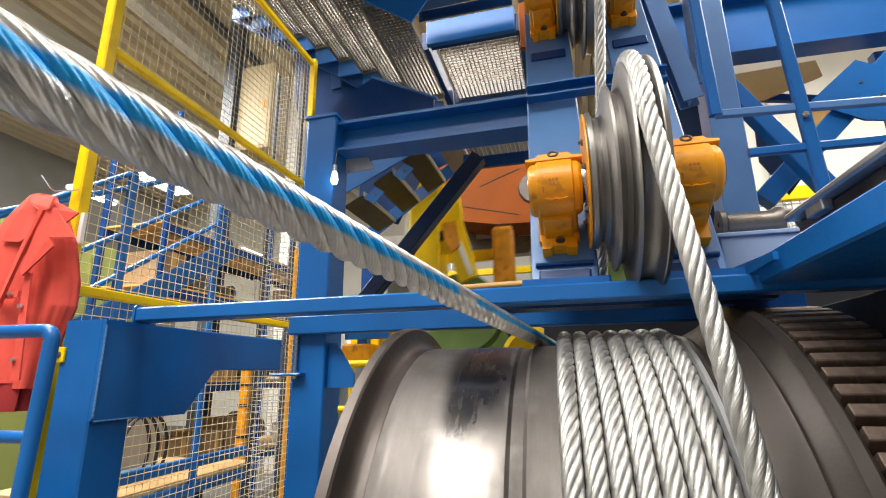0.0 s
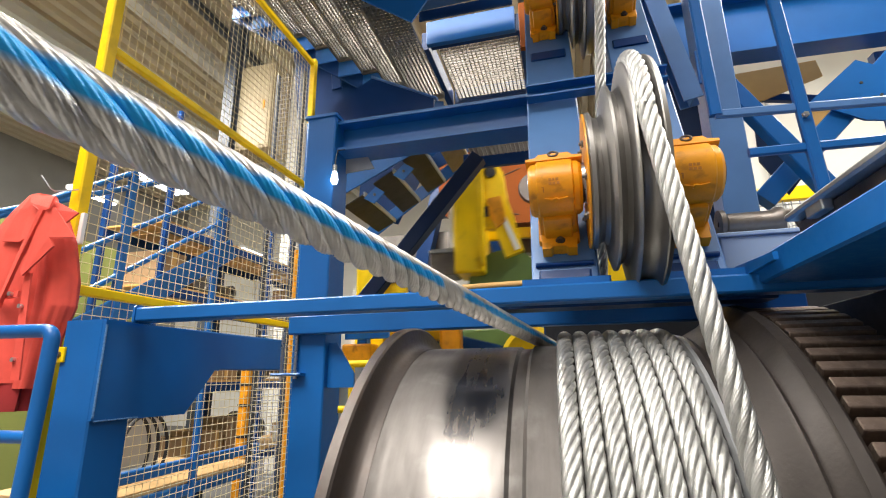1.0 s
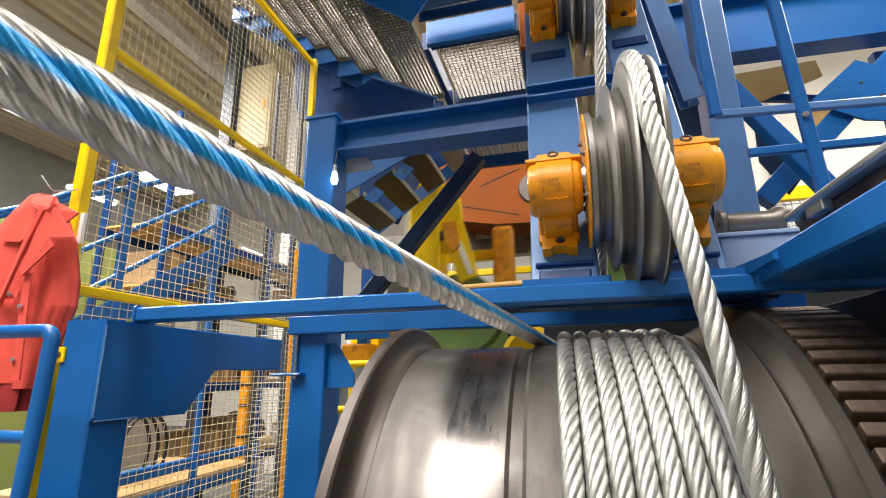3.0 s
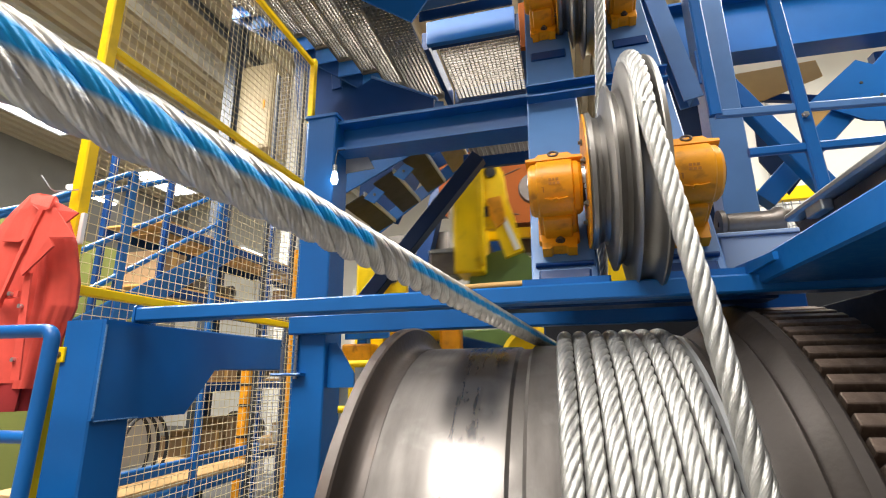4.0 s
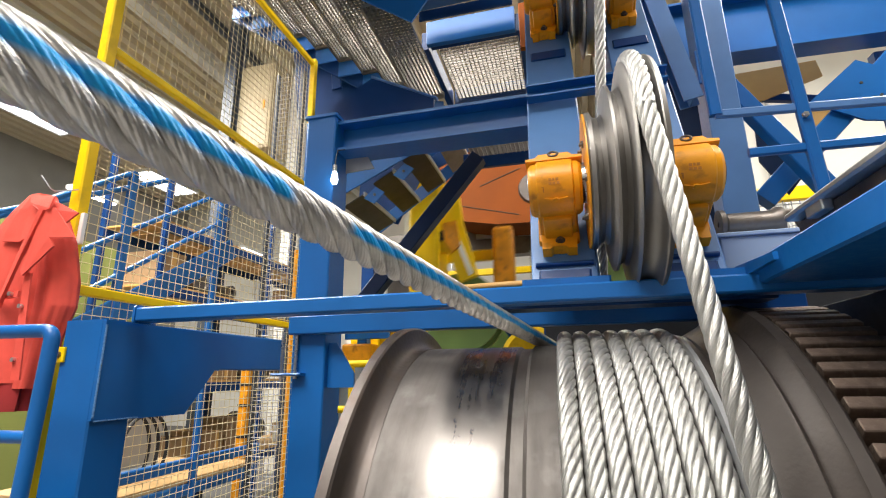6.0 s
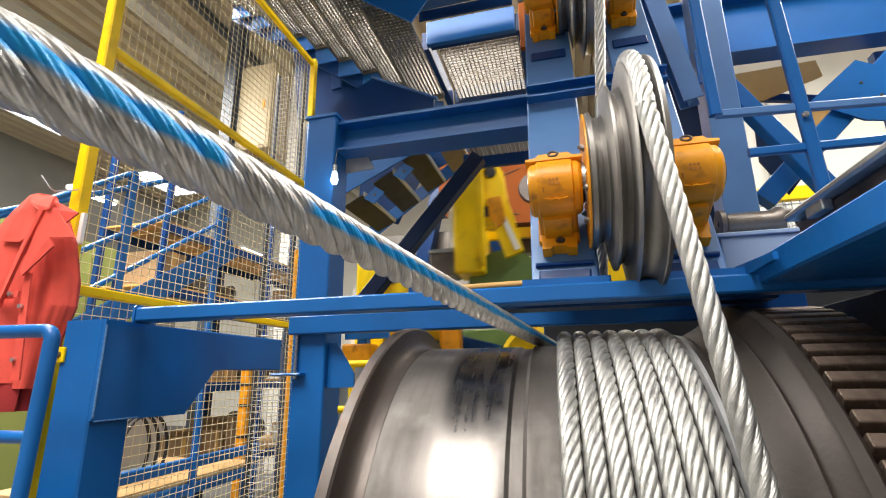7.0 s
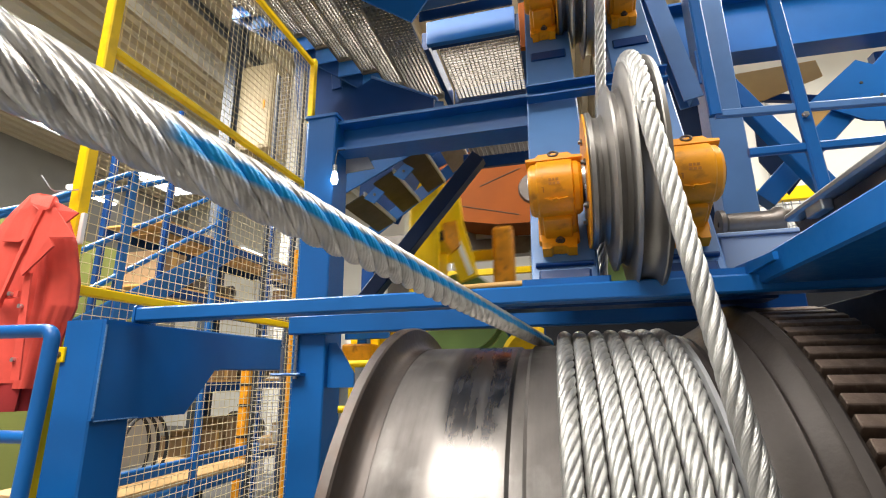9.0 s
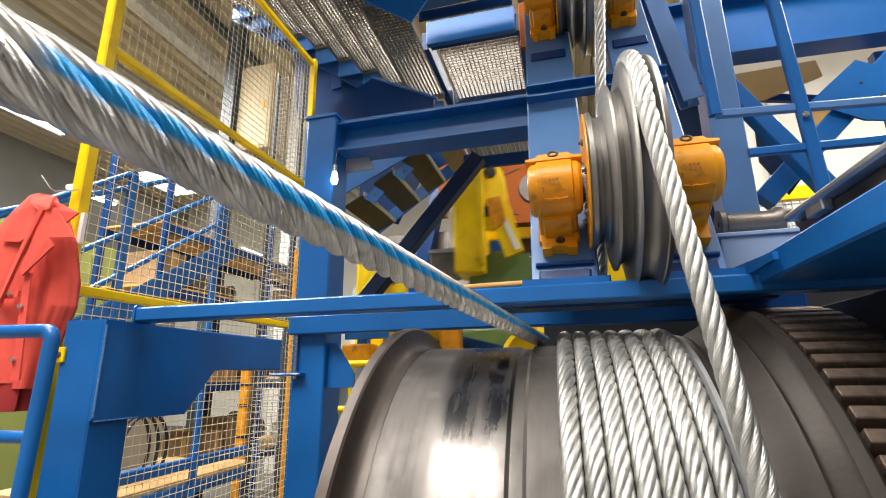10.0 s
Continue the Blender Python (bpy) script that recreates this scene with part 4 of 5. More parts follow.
def far_room():
    """An inner olive wall, white panels and tube lights deep in the hall."""
    w = part("wall_inner", box((-6.2, 1.2, 0), (-6.0, 5.7, 3.35)), OLIVE)
    tagged(w, "olive green painted partition wall", "wall", kind="structure")
    c = thing("concrete_column", "pale concrete roof column", "column")
    part("shaft", box((-5.2, 7.9, 0), (-4.85, 8.25, 7.9), 0.02), WHITEWALL, c)
    g = thing("roof_girder", "pale steel roof girder under the corrugated sheets", "girder", "roof girders")
    bar("girder", (-6.6, -4.9, 7.75), (-6.6, 14.9, 7.75), 0.2, 0.3, WHITEWALL, g, section=i_section(0.24, 0.30))
    copy_thing(g, pose(2.3, 0, 0))
    copy_thing(g, pose(-2.2, 0, 0))
    t = thing("tube_light", "white fluorescent tube light under the roof", "lamp", "tube lights", at=(-9.22, 7.30, 5.20))
    part("housing", box((-0.1, -0.5, 0.02), (0.1, 0.5, 0.10), 0.01), WHITEPL, t)
    part("tube", box((-0.06, -0.48, 0.0), (0.06, 0.48, 0.02)), LIGHT, t)
    part("hanger", tube([(0, 0, 0.1), (0, 0, 2.72)], 0.008, 6), GALV, t)
    for p in ((-8.97, 12.20, 5.20), (-0.9, 9.6, 5.2), (1.4, 8.0, 5.2)):
        copy_thing(t, pose(*p))
    s = thing("roof_window", "bright daylight panel set in the roof sheets", "skylight", "roof windows", at=(-12.10, 7.76, 7.84))
    part("pane", box((-0.45, -1.0, 0.0), (0.45, 1.0, 0.03)), SKYLIGHT, s)
    for a, b in (((-0.5, -1.05, -0.03), (-0.45, 1.05, 0.07)), ((0.45, -1.05, -0.03), (0.5, 1.05, 0.07)), ((-0.45, -1.05, -0.03), (0.45, -1.0, 0.07)), ((-0.45, 1.0, -0.03), (0.45, 1.05, 0.07))):
        part("frame_bar", box(a, b), WHITEPL, s)
    for p in ((-12.60, 12.27, 7.84), (-12.36, 16.00, 7.84)):
        copy_thing(s, pose(*p))


SKYLIGHT = glow("daylight_pane", (0.95, 0.97, 1.0), 3.0)
far_room()


# ---- stairs and landing above ----
def grating(name, x0, x1, y0, y1, z, parent, step=0.034, bars=0.004, h=0.025, material=None, slope=0.0):
    """Open steel grating, bars both ways."""
    bm = bmesh.new()
    n = max(2, round((x1 - x0) / step))
    for i in range(n + 1):
        x = x0 + (x1 - x0) * i / n
        extrude([(-bars / 2, -h), (bars / 2, -h), (bars / 2, 0), (-bars / 2, 0)], (x, y0, z), (x, y1, z), bm=bm)
    n = max(2, round((y1 - y0) / step))
    for i in range(n + 1):
        y = y0 + (y1 - y0) * i / n
        extrude([(-bars / 2, -h * 0.7), (bars / 2, -h * 0.7), (bars / 2, 0), (-bars / 2, 0)], (x0, y, z), (x1, y, z), bm=bm)
    return part(name, bm, material or GRATE, parent)


GRATE = mat("grating_steel", (0.25, 0.23, 0.205), 0.5, 0.6, 0.2, 8, 0.1, 90)
DARKTREAD = mat("dark_tread_plate", (0.06, 0.055, 0.05), 0.5, 0.5, 0.3, 8, 0.3, 120)


def upper_stair():
    f = thing("upper_stair", "blue steel stair with open grating treads seen from below", "stair", "stairs over the machine")
    n = 9
    for k in range(n):
        x = -0.92 - 0.255 * k
        z = 4.02 + 0.185 * k
        grating("tread", x - 0.27, x, 2.55, 3.72, z, f, 0.03)
        part("nosing", box((x - 0.27, 3.70, z - 0.045), (x + 0.01, 3.73, z + 0.005)), GRATE, f)
        part("riser_plate", plate([(0, 0), (-0.27, 0.0), (-0.27, 0.19), (0.0, 0.12)], (x, 3.735, z - 0.2), (1, 0, 0), (0, 0, 1), 0.012), BLUE, f)
        part("tread_support", box((x - 0.275, 2.55, z - 0.035), (x - 0.262, 3.72, z + 0.002)), GRATE, f)
    bar("stringer", (-0.75, 3.78, 3.66), (-3.2, 3.78, 5.43), 0.012, 0.24, NAVYSHADE, f)
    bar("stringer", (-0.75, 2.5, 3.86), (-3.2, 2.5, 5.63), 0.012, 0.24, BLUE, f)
    part("side_panel", plate([(-2.6, 5.30), (-2.27, 4.89), (-2.01, 4.73), (-1.70, 4.46), (-1.2, 4.02), (-1.75, 3.95), (-2.10, 4.03), (-2.45, 4.07)], (0, 3.86, 0), (1, 0, 0), (0, 0, 1), -0.012), NAVYSHADE, f, "dark blue side panel")
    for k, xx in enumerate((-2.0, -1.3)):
        bar("hanger", (xx, 3.8, 4.3 - 0.5 * k), (xx - 0.1, 3.8, 5.2 - 0.5 * k), 0.1, 0.02, NAVYSHADE, f, (0, 1, 0))
    g = thing("lower_stair", "blue steel stair flight with dark boxed treads", "stair", "stairs over the machine")
    for k in range(-1, 4):
        x = -1.725 + 0.252 * k
        z = 2.955 + 0.178 * k
        bm = plate([(0, 0), (0.17, 0.095), (0.17, 0.105), (0, 0.01)], (x, 3.5, z), (1, 0, 0), (0, 0, 1), -0.76)
        part("tread", bm, DARKTREAD if k < 3 else GRATE, g)
        part("tread_lip", box((x + 0.165, 3.5, z + 0.085), (x + 0.18, 4.26, z + 0.12)), GALV, g)
    bar("stringer", (-2.2, 3.47, 2.90), (-0.85, 3.47, 3.60), 0.014, 0.15, BLUE, g)
    bar("stringer", (-2.1, 4.29, 2.76), (-0.85, 4.29, 3.64), 0.014, 0.13, BLUE, g)
    bar("leg", (-2.15, 4.29, 0), (-2.15, 4.29, 2.9), 0.08, 0.08, BLUE, g, (0, 1, 0))
    part("cheek", plate([(-1.81, 3.0), (-0.93, 3.42), (-1.26, 3.465), (-1.73, 3.25)], (0, 3.44, 0), (1, 0, 0), (0, 0, 1), -0.014), BLUE, g, "broad blue cheek plate")
    # sheet added to give the treads a dark background
    part("dark_backing", plate([(-1.95, 3.99), (-1.22, 4.09), (-0.70, 3.99), (-0.70, 3.78), (-1.30, 3.52), (-1.55, 3.04), (-1.98, 3.2)], (0, 4.33, 0), (1, 0, 0), (0, 0, 1), -0.012), NAVYSHADE, g, "dark blue backing sheet added behind the treads")
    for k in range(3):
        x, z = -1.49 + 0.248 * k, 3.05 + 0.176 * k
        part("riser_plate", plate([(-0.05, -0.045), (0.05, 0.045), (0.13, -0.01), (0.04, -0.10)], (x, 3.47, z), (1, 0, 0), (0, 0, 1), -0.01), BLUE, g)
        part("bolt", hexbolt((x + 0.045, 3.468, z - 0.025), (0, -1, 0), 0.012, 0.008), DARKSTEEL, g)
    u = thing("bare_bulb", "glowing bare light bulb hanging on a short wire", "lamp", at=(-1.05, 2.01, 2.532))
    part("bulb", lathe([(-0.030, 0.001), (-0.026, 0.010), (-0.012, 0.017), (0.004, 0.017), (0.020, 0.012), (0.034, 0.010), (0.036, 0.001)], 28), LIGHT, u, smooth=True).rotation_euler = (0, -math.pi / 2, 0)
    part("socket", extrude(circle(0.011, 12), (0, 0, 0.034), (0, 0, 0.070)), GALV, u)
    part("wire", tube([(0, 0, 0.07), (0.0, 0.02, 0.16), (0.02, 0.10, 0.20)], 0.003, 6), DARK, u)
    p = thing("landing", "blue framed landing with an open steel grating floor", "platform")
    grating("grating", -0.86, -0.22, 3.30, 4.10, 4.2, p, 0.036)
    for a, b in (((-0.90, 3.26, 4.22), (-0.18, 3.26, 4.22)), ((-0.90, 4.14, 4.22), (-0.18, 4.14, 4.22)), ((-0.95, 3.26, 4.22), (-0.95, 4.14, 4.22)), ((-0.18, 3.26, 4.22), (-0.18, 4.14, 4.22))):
        bar("frame_bar", a, b, 0.06, 0.16, NAVYSHADE, p)
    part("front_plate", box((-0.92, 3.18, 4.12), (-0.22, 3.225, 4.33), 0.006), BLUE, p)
    # the deck's unseen front part is extended to shade the upper steelwork
    part("deck_plate", plate([(-2.0, 0.47), (0.40, 0.47), (0.40, 2.2), (-0.22, 2.2), (-0.22, 3.0), (-0.93, 3.02), (-1.15, 2.84), (-1.9, 2.3)], (0, 0, 4.30), (1, 0, 0), (0, 1, 0), 0.02), PALELITBLUE, p, "light blue deck plate")
    bar("deck_edge", (-0.93, 3.03, 4.26), (-0.22, 3.03, 4.26), 0.02, 0.09, NAVYSHADE, p)
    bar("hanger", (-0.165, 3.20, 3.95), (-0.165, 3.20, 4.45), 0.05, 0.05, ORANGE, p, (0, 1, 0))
    bar("leg", (-0.16, 4.16, 0.0), (-0.16, 4.16, 4.2), 0.07, 0.07, NAVYSHADE, p, (0, 1, 0))
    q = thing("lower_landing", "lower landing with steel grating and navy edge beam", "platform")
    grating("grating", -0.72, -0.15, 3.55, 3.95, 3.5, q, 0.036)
    bar("edge_beam", (-0.80, 3.98, 3.45), (-0.10, 3.98, 3.45), 0.05, 0.14, NAVYSHADE, q)
    bar("edge_beam", (-0.75, 3.53, 3.53), (-0.10, 3.53, 3.53), 0.05, 0.06, NAVYSHADE, q)
    bar("leg", (-0.11, 3.9, 0.0), (-0.11, 3.9, 3.5), 0.06, 0.06, NAVYSHADE, q, (0, 1, 0))


upper_stair()


# ---- stranding machine behind ----
ROTOR = Vector((-0.28, 5.0, 2.19))
ORBIT = 1.5


def strander():
    d = thing("stranding_rotor", "turning yellow rotor of the stranding machine", "machine", at=ROTOR + Vector((-0.1, 0.45, -0.45)))
    hub = part("hub", lathe([(-0.1, 0.06), (-0.1, 0.30), (0.0, 0.36), (0.25, 0.36), (0.25, 0.06)], 48), YELLOW, d, smooth=True)
    hub.rotation_euler = (0, 0, math.pi / 2)
    part("axle", extrude(circle(0.09, 20), (0, 0.2, 0), (0, 0.45, 0), (0, 0, 1)), DARKSTEEL, d, smooth=True)
    for k in range(6):
        part("spoke", box((-0.07, 0.05, 0.3), (0.07, 0.2, ORBIT + 0.06), 0.015), NAVYSHADE, d).rotation_euler = (0, math.radians(60 * k + ORBIT_PHASE), 0)
    return d


def cradle():
    """A spool cradle that stays upright while it is carried round."""
    d = thing("spool_cradle", "yellow spool cradle carried upright round the rotor", "machine part", "spool cradles")

    def add(name, bm, m, label="", smooth=False):
        part(name, bm, m, d, label, smooth)
    add("cheek", box((-0.40, -0.35, -1.06), (-0.10, 0.12, 0.22), 0.03), YELLOW)
    add("cheek_edge", box((-0.13, -0.37, -1.0), (-0.075, -0.33, 0.2), 0.008), YELLOW)
    lug = plate([(-0.10, 0.16), (0.05, 0.14), (0.13, -0.02), (0.16, -0.30), (0.22, -0.52), (0.30, -0.86), (0.12, -0.92), (0.02, -0.62), (-0.10, -0.60)], (0, -0.22, 0), (1, 0, 0), (0, 0, 1), 0.09)
    add("lug", lug, YELLOW)
    add("lug_web", plate([(-0.04, -0.30), (0.10, -0.28), (0.14, -0.55), (0.05, -0.62), (-0.02, -0.5)], (0, -0.31, 0), (1, 0, 0), (0, 0, 1), 0.03), OCHRE)
    add("lug_strip", plate([(0.10, -0.52), (0.14, -0.50), (0.27, -0.84), (0.22, -0.86)], (0, -0.31, 0), (1, 0, 0), (0, 0, 1), 0.012), WHITEPL)
    # black discs give the dark of the holes, no opening is cut
    for px, pz, r in ((0.0, 0.0, 0.06), (-0.055, -0.43, 0.055)):
        add("bolt_hole", extrude(circle(r, 16), (px, -0.325, pz), (px, -0.30, pz), (0, 0, 1)), DARK)
    add("guide_strip", box((-0.46, -0.30, -0.78), (-0.405, -0.10, -0.10), 0.008), WHITEPL, "white guide strip")
    add("brake_box", box((-0.66, -0.30, -1.06), (-0.405, 0.05, -0.79), 0.012), DARKSTEEL, "dark steel brake box")
    add("box_cover", box((-0.66, -0.335, -0.83), (-0.405, -0.30, -0.79), 0.006), GALV)
    add("box_foot", box((-0.64, -0.28, -1.25), (-0.54, -0.05, -1.06), 0.01), WHITEPL)
    sp = part("spool", lathe([(-0.2, 0.05), (-0.2, 0.40), (-0.16, 0.40), (-0.16, 0.27), (0.16, 0.27), (0.16, 0.40), (0.2, 0.40), (0.2, 0.05)], 40), GREEN, d, "green painted wire spool", smooth=True)
    sp.location, sp.rotation_euler = (0.10, 0.05, -1.20), (0, 0, math.pi / 2)
    add("side_arm", box((0.43, -0.10, -1.02), (0.65, 0.10, -0.30), 0.04), OCHRE)
    add("tie_bar", box((-0.35, 0.10, -0.62), (0.63, 0.16, -0.50), 0.01), YELLOW)
    return d


ORBIT_PHASE = 25.0
rotor = strander()
cradles = [cradle()]
for k in range(5):
    cradles.append(copy_thing(cradles[0], pose(0, 0, 0)))


def hood():
    o = thing("machine_hood", "large orange sheet steel machine hood with thin seams", "machine hood")
    face = [(-1.58, 3.80), (-1.45, 3.62), (-1.2, 3.55), (-0.79, 3.48), (-0.2, 3.46), (0.12, 3.50), (0.22, 3.62), (0.22, 5.10), (0.05, 5.25), (-1.3, 5.25), (-1.58, 4.9)]
    shell = plate(face, (0, 6.0, 0), (1, 0, 0), (0, 0, 1), -0.6)
    bmesh.ops.bevel(shell, geom=shell.edges[:], offset=0.05, segments=3, affect="EDGES")
    part("shell", shell, ORANGE, o, smooth=True)
    cap = part("hub_cap", lathe([(-0.05, 0.02), (-0.05, 0.20), (0.0, 0.22), (0.0, 0.02)], 32), BROWNSTEEL, o, smooth=True)
    cap.location, cap.rotation_euler = (-0.28, 6.0, 3.92), (0, 0, math.pi / 2)
    for p, q in (((-1.30, 3.78), (-0.50, 3.58)), ((-1.0, 4.02), (-0.46, 4.22)), ((-1.4, 4.3), (0.1, 4.62))):
        part("seam", tube([(p[0], 5.998, p[1]), (q[0], 5.998, q[1])], 0.008, 6), BROWNSTEEL, o)
    h = thing("rotor_stand", "navy steel trestle that carries the hood", "machine frame")
    for s in (-1, 1):
        bar("leg", (-0.63 + 2.1 * s, 6.6, 0), (-0.63 + 0.9 * s, 6.6, 5.0), 0.2, 0.2, NAVYSHADE, h, (0, 1, 0))
    bar("saddle", (-1.7, 6.6, 4.0), (0.4, 6.6, 4.0), 0.2, 0.3, NAVYSHADE, h)
    bar("cross_beam", (-2.9, 6.85, 3.46), (1.6, 6.85, 3.46), 0.2, 0.42, DARKSTEEL, h)
    for x in (-2.3, -1.2, -0.6, -0.2, 0.4):
        part("vent_plate", box((x, 6.72, 3.50), (x + 0.32, 6.748, 3.58), 0.004), GALV, h)
    bar("cross_post", (1.6, 6.85, 0), (1.6, 6.85, 3.7), 0.2, 0.2, NAVYSHADE, h, (0, 1, 0))
    bar("cross_post", (-2.9, 6.85, 0), (-2.9, 6.85, 3.7), 0.2, 0.2, NAVYSHADE, h, (0, 1, 0))
    b = thing("machine_bed", "green painted machine bed with yellow rail", "machine")
    part("bed", box((-2.5, 5.75, 0), (1.9, 6.3, 0.9), 0.03), GREEN, b)
    part("pedestal", box((-0.58, 5.80, 0.9), (-0.18, 6.15, 1.92), 0.02), GREEN, b)
    part("cabinet", box((-2.35, 5.8, 0.9), (-0.6, 6.2, 2.12), 0.02), GREEN, b, "pale green gear cabinet")
    part("side_plate", plate([(0, 0), (0.28, 0), (0.28, 0.55), (0.06, 0.55)], (-1.95, 5.79, 1.6), (1, 0, 0), (0, 0, 1), 0.04), YELLOW, b)
    bar("rear_rail", (-2.2, 9.0, 3.48), (2.5, 9.0, 3.48), 0.1, 0.12, YELLOW, b)
    for x in (-2.1, 0.0, 2.4):
        bar("rail_post", (x, 9.0, 0), (x, 9.0, 3.9), 0.05, 0.05, GALV, b, (0, 1, 0))
    t = thing("tool_handle", "wooden hammer handle lying on the frame", "tool")
    part("handle", tube([(-0.42, 1.66, 1.895), (-0.20, 1.63, 1.893), (-0.11, 1.62, 1.892)], 0.011, 12), PALEWOOD, t, smooth=True)
    part("head", extrude(circle(0.016, 12), (-0.43, 1.66, 1.895), (-0.405, 1.66, 1.895)), DARKSTEEL, t)


hood()


def yellow_rail():
    f = thing("low_guard_rail", "yellow tubular guard rail beside the green machine", "railing")
    for z in (1.70, 1.325):
        part("rail", tube([(-2.3, 4.0, z), (-1.3, 4.0, z)], 0.03, 12), YELLOW, f, smooth=True)
    for x in (-2.25, -1.84, -1.35):
        part("post", tube([(x, 4.0, 0), (x, 4.0, 1.70)], 0.026, 12), YELLOW, f, smooth=True)
    m = thing("grey_motor", "grey electric cabinet behind the yellow rail", "cabinet")
    part("case", box((-2.25, 4.4, 0.0), (-1.75, 4.8, 1.72), 0.02), GREYCAB, m)
    part("lid", box((-2.15, 4.42, 1.72), (-1.85, 4.7, 1.90), 0.02), OCHRE, m)
    part("bracket", box((-2.1, 4.38, 1.94), (-1.65, 4.42, 2.0), 0.004), BLUE, m)
    part("stalk", box((-2.0, 4.45, 1.90), (-1.9, 4.55, 1.96), 0.004), BLUE, m)


GREYCAB = mat("grey_cabinet_paint", (0.22, 0.24, 0.25), 0.5, 0, 0.1, 3, 0.05, 40)
yellow_rail()


# ---- ladder, steelwork and clutter beside the sheaves ----
def right_side():
    c = thing("steel_column", "blue rolled steel column behind the side rail", "column")
    bar("column", (0.885, 2.68, 0), (0.885, 2.68, 3.9), 0.16, 0.16, PALELITBLUE, c, (0, 1, 0))
    part("base_clip", box((0.78, 2.58, 3.10), (0.83, 2.60, 3.30), 0.004), BLUE, c)
    bar("cross_beam", (0.70, 3.1, 3.76), (3.2, 3.1, 3.70), 0.12, 0.34, BLUE, c, section=i_section(0.16, 0.42))
    bar("diagonal", (0.98, 2.85, 3.25), (1.55, 2.85, 2.25), 0.09, 0.09, BLUE, c, (0, 1, 0))
    bar("diagonal", (2.05, 3.05, 3.45), (1.15, 3.05, 2.55), 0.12, 0.10, BLUE, c, (0, 1, 0))
    part("node_plate", plate([(1.45, 3.10), (1.72, 3.33), (2.1, 3.12), (2.0, 2.9), (1.70, 2.95)], (0, 2.98, 0), (1, 0, 0), (0, 0, 1), 0.016), BLUE, c)
    for x, z in ((1.72, 3.18), (1.80, 3.09), (1.28, 2.86), (1.20, 2.92)):
        part("bolt", hexbolt((x, 2.98, z), (0, -1, 0), 0.016, 0.01), DARKSTEEL, c)
    # two backing plates added to darken the view behind the column
    part("rear_plate", plate([(0.78, 3.60), (1.08, 3.44), (1.05, 2.33), (0.90, 2.35)], (0, 3.24, 0), (1, 0, 0), (0, 0, 1), -0.012), INKSHADE, c)
    part("rear_backing", plate([(1.28, 3.17), (1.62, 2.92), (1.40, 2.66), (1.27, 2.90)], (0, 3.30, 0), (1, 0, 0), (0, 0, 1), -0.012), INKSHADE, c)
    l = thing("steel_ladder", "blue welded flat bar ladder frame", "ladder")
    yl = 1.9
    s = yl / 1.6
    for a, b in (((0.508, 2.855), (0.516, 2.405)), ((0.743, 2.80), (0.772, 2.06))):
        ax, az = a[0] * s, 1.6 + (a[1] - 1.6) * s
        bx, bz = b[0] * s, 1.6 + (b[1] - 1.6) * s
        bar("stile", (bx, yl, bz), (ax + (ax - bx) / (az - bz) * 1.2, yl, az + 1.2), 0.045, 0.03, BLUE, l, (0, 1, 0))
    for x0, z0, x1, z1 in ((0.515, 2.41, 0.976, 2.371), (0.591, 2.264, 0.953, 2.257)):
        bar("rung", (x0 * s, yl + 0.004, 1.6 + (z0 - 1.6) * s), (x1 * s + 0.3, yl + 0.004, 1.6 + (z1 - 1.6) * s), 0.022, 0.035, PALELITBLUE if z0 > 2.3 else BLUE, l)
    for k in range(2):
        part("bolt", hexbolt((0.755 * s, yl - 0.02, 1.6 + (2.36 - 1.6) * s + 0.55 * k), (0, -1, 0), 0.012, 0.01), STEEL, l)
    w = thing("wooden_board", "pale plywood board lying on the steelwork", "board", "plywood boards")
    part("sheet", plate([(1.21, 3.58), (1.73, 3.60), (1.75, 3.48), (1.39, 3.36), (1.28, 3.355)], (0, 3.376, 0), (1, 0, 0), (0, 0, 1), 0.018), PALEWOOD, w)
    w2 = thing("wooden_board", "pale plywood board lying on the steelwork", "board", "plywood boards")
    part("sheet", plate([(1.64, 3.27), (1.835, 3.385), (1.92, 3.29), (1.685, 3.08), (1.64, 3.11)], (0, 3.376, 0), (1, 0, 0), (0, 0, 1), 0.018), PALEWOOD, w2)
    bk = thing("board_rack", "dark steel bracket holding the plywood boards", "bracket")
    bar("arm", (1.15, 3.40, 3.45), (2.1, 3.40, 3.25), 0.05, 0.05, NAVYSHADE, bk)
    bar("arm_post", (2.1, 3.40, 0), (2.1, 3.40, 3.6), 0.08, 0.08, NAVYSHADE, bk, (0, 1, 0))
    # pedestal with the pipe coupling
    p = thing("rail_pedestal", "blue steel pedestal at the end of the rail, paled for reflected sky", "pedestal")
    part("body", box((0.50, 1.70, 1.86), (0.74, 1.95, 2.02), 0.006), SKYLITBLUE, p)
    part("top_plate", box((0.49, 1.69, 2.02), (0.75, 1.96, 2.034), 0.003), SKYLITBLUE, p)
    part("foot", box((0.52, 1.72, 1.75), (0.72, 1.93, 1.86), 0.004), NAVYSHADE, p)
    q = thing("roller", "dark steel guide roller with end collars", "roller", at=(0.625, 1.78, 2.085))
    part("barrel", lathe([(-0.10, 0.01), (-0.10, 0.05), (-0.085, 0.05), (-0.075, 0.036), (0.06, 0.036), (0.075, 0.046), (0.09, 0.046), (0.09, 0.01)], 36), DARKSTEEL, q, smooth=True)
    part("elbow", tube(rounded([(0.09, 0, 0.02), (0.14, 0, 0.02), (0.16, 0, -0.05)], 0.03), 0.018, 12), DARKSTEEL, q, smooth=True)
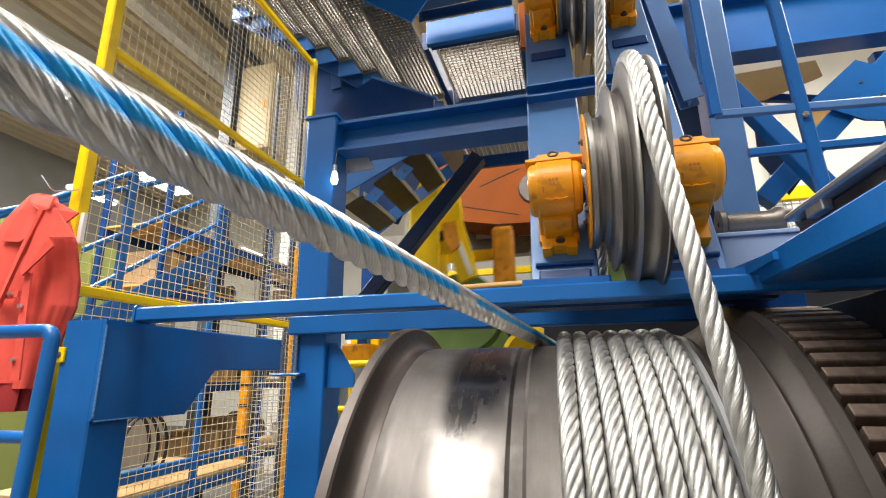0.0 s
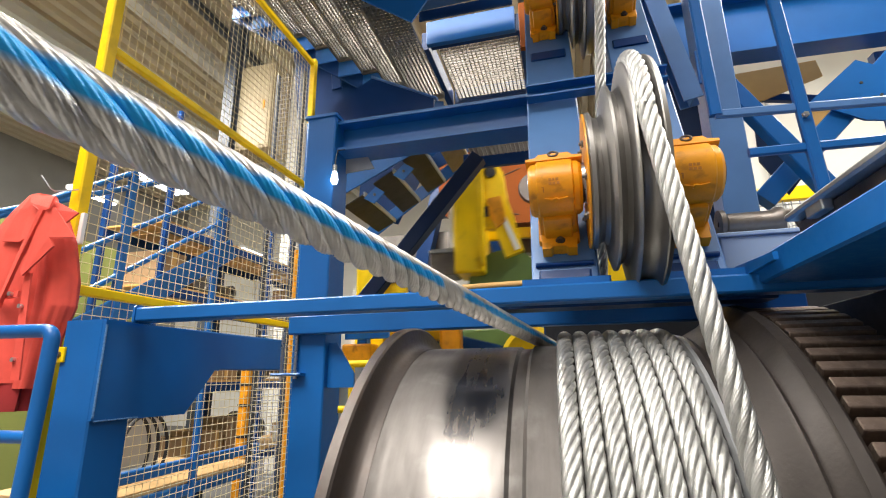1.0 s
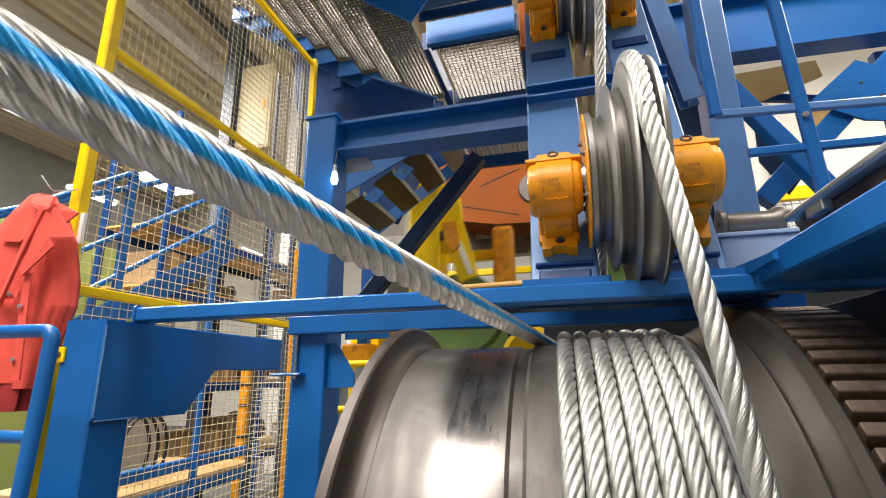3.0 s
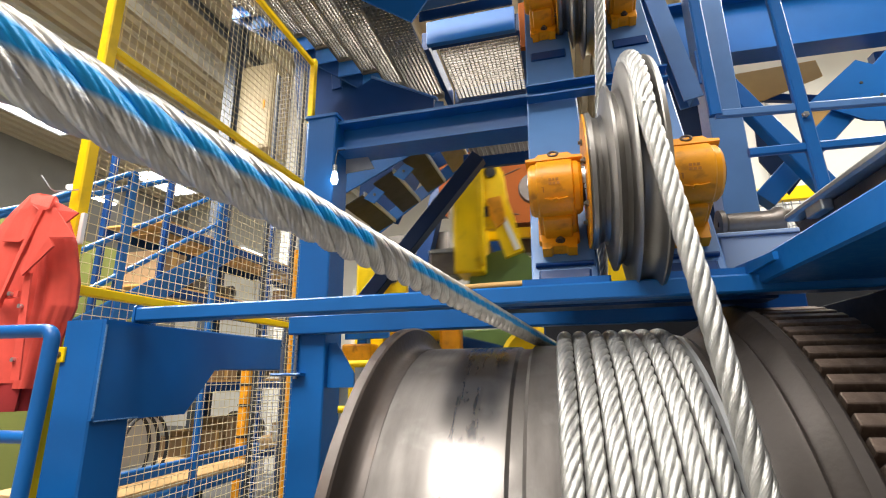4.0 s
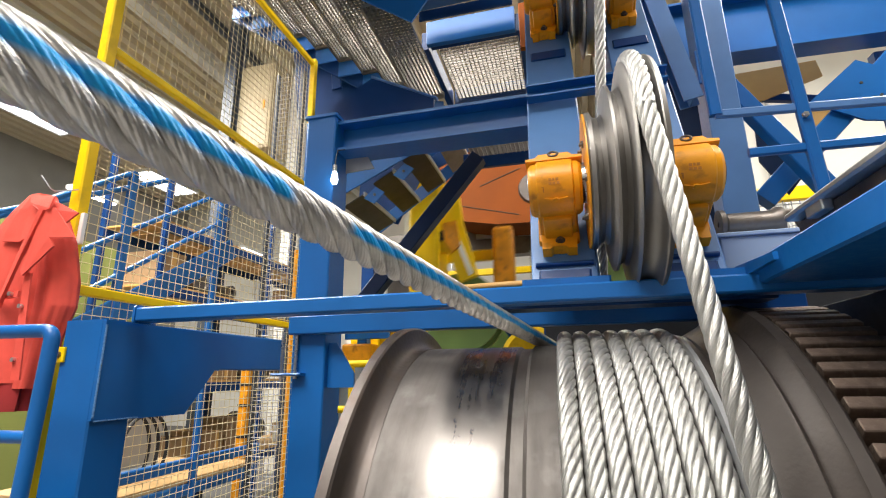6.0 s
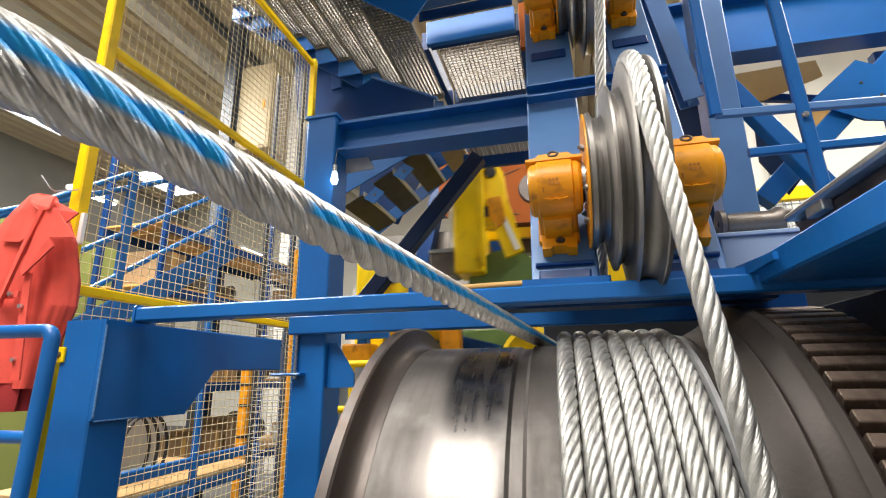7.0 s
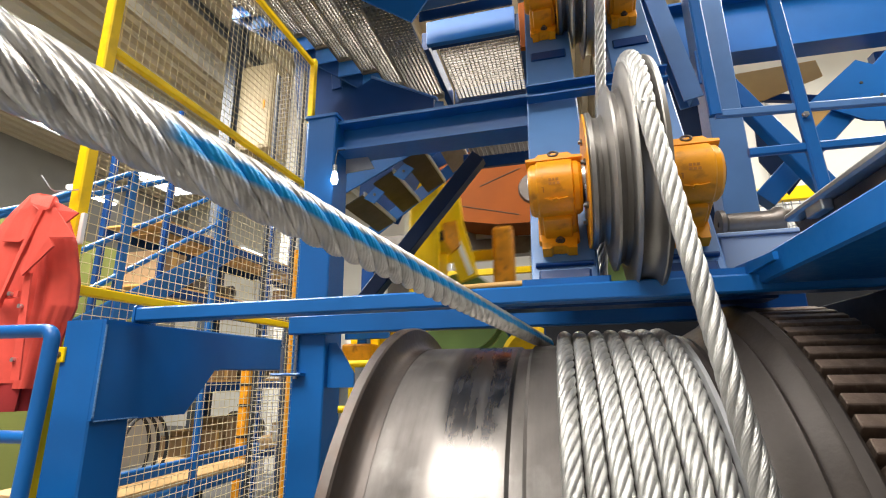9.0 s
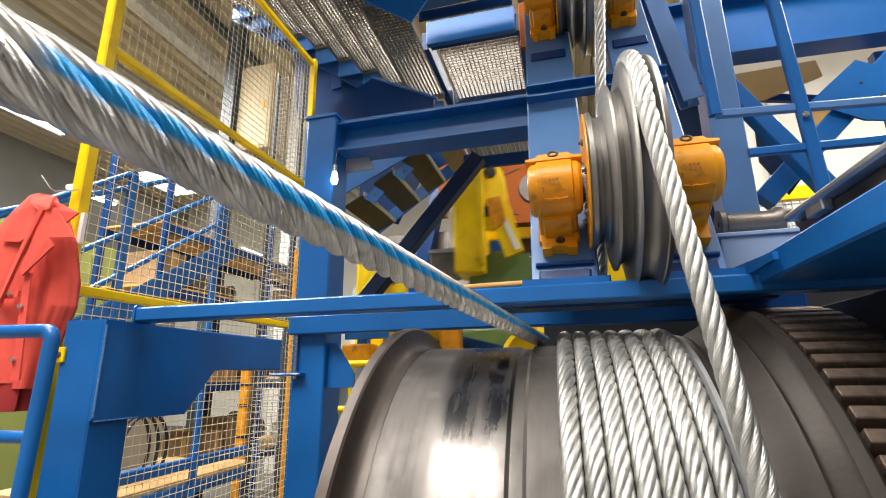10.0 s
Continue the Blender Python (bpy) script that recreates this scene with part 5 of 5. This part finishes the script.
    # second rail with a clamped block
    r = thing("slide_rail", "grey steel slide rail along the side beam", "rail")
    bar("bar", (0.60, 1.40, 1.985), (0.60, 0.2, 1.985), 0.06, 0.02, GALV, r)
    bar("under_bar", (0.625, 1.40, 1.939), (0.625, 0.2, 1.939), 0.05, 0.07, DARKSTEEL, r)
    part("block", box((0.575, 1.22, 1.95), (0.60, 1.30, 1.99), 0.004), GALV, r, "grey steel clamp block")
    g = thing("yellow_beam_guard", "pale yellow beam with a wire mesh guard below", "fence")
    bar("beam", (1.7, 5.0, 3.21), (2.9, 5.0, 3.21), 0.08, 0.13, YELLOW, g)
    part("mesh", wires((1.7, 5.0, 2.2), (1, 0, 0), (0, 0, 1), 1.2, 1.0, 0.07, 0.005), GREYWIRE, g)
    for x in (1.72, 2.88):
        bar("post", (x, 5.0, 0), (x, 5.0, 3.15), 0.05, 0.05, YELLOW, g, (0, 1, 0))
    v = thing("bright_pipe", "pair of thin vertical pipes on the white wall", "pipe")
    for x in (3.55, 3.7):
        part("pipe", tube([(x, 8.9, 0), (x, 8.9, 6.5)], 0.03, 10), GALV, v, smooth=True)
    wl = part("wall_side", box((0.9, 9.0, 0), (9, 9.2, 7.9)), WHITEWALL)
    tagged(wl, "white painted partition wall behind the machine", "wall", kind="structure")


right_side()


# ---- motion ----
SPEED = 0.0785
SWAY = ((0.0, -0.001), (0.8, -0.001), (1.0, -0.003), (1.2, -0.001), (2.5, -0.0015), (4.0, 0.003), (5.5, 0.0045), (7.0, 0.001), (7.5, 0.0), (9.0, 0.0), (10.0, 0.002))


def motions():
    spin = SPEED / (R_DRUM + R_ROPE)
    times = [0.0, 2.5, 5.0, 7.5, 10.0]
    walk(rope_drum, [(t, Matrix.Translation(DRUM) @ Matrix.Rotation(spin * t, 4, "X")) for t in times])
    for s in (sheave_low, sheave_high):
        c = s.location.copy()
        walk(s, [(t, Matrix.Translation(c) @ Matrix.Rotation(SPEED / SHEAVE_R * t, 4, "X")) for t in times])
    # the rope sways a few millimetres at its free end while it runs out
    rows = []
    for t, lift in SWAY:
        way = (BLUE_DIR + Vector((0, 0, lift / 1.63))).normalized()
        rows.append((t, Matrix.Translation(BLUE_END + way * SPEED * t) @ way.to_track_quat("X", "Z").to_matrix().to_4x4()))
    walk(rope_a, rows)
    m = RISE.normalized().to_track_quat("X", "Z").to_matrix().to_4x4()
    walk(rise, [(t, Matrix.Translation(RISE_LOW2) @ m @ Matrix.Rotation(-HAND * math.tau * -SPEED * t / LAY, 4, "X")) for t in [k * 0.5 for k in range(21)]])
    m2 = CD.normalized().to_track_quat("X", "Y").to_matrix().to_4x4()
    walk(drop_run, [(t, Matrix.Translation(C_TOP) @ m2 @ Matrix.Rotation(HAND * math.tau * SPEED * t / LAY, 4, "X")) for t in [k * 0.5 for k in range(21)]])
    c = rotor.location.copy()
    walk(rotor, [(t, Matrix.Translation(c) @ Matrix.Rotation(-math.radians(100.0 * t), 4, "Y")) for t in [k * 0.5 for k in range(21)]])
    for k, thing_k in enumerate(cradles):
        rows = []
        for i in range(101):
            a = math.radians(ORBIT_PHASE + 60.0 * k - 10.0 * i)
            rows.append((i * 0.1, Matrix.Translation(ROTOR + Vector((ORBIT * math.sin(a), 0, ORBIT * math.cos(a))))))
        walk(thing_k, rows)


motions()
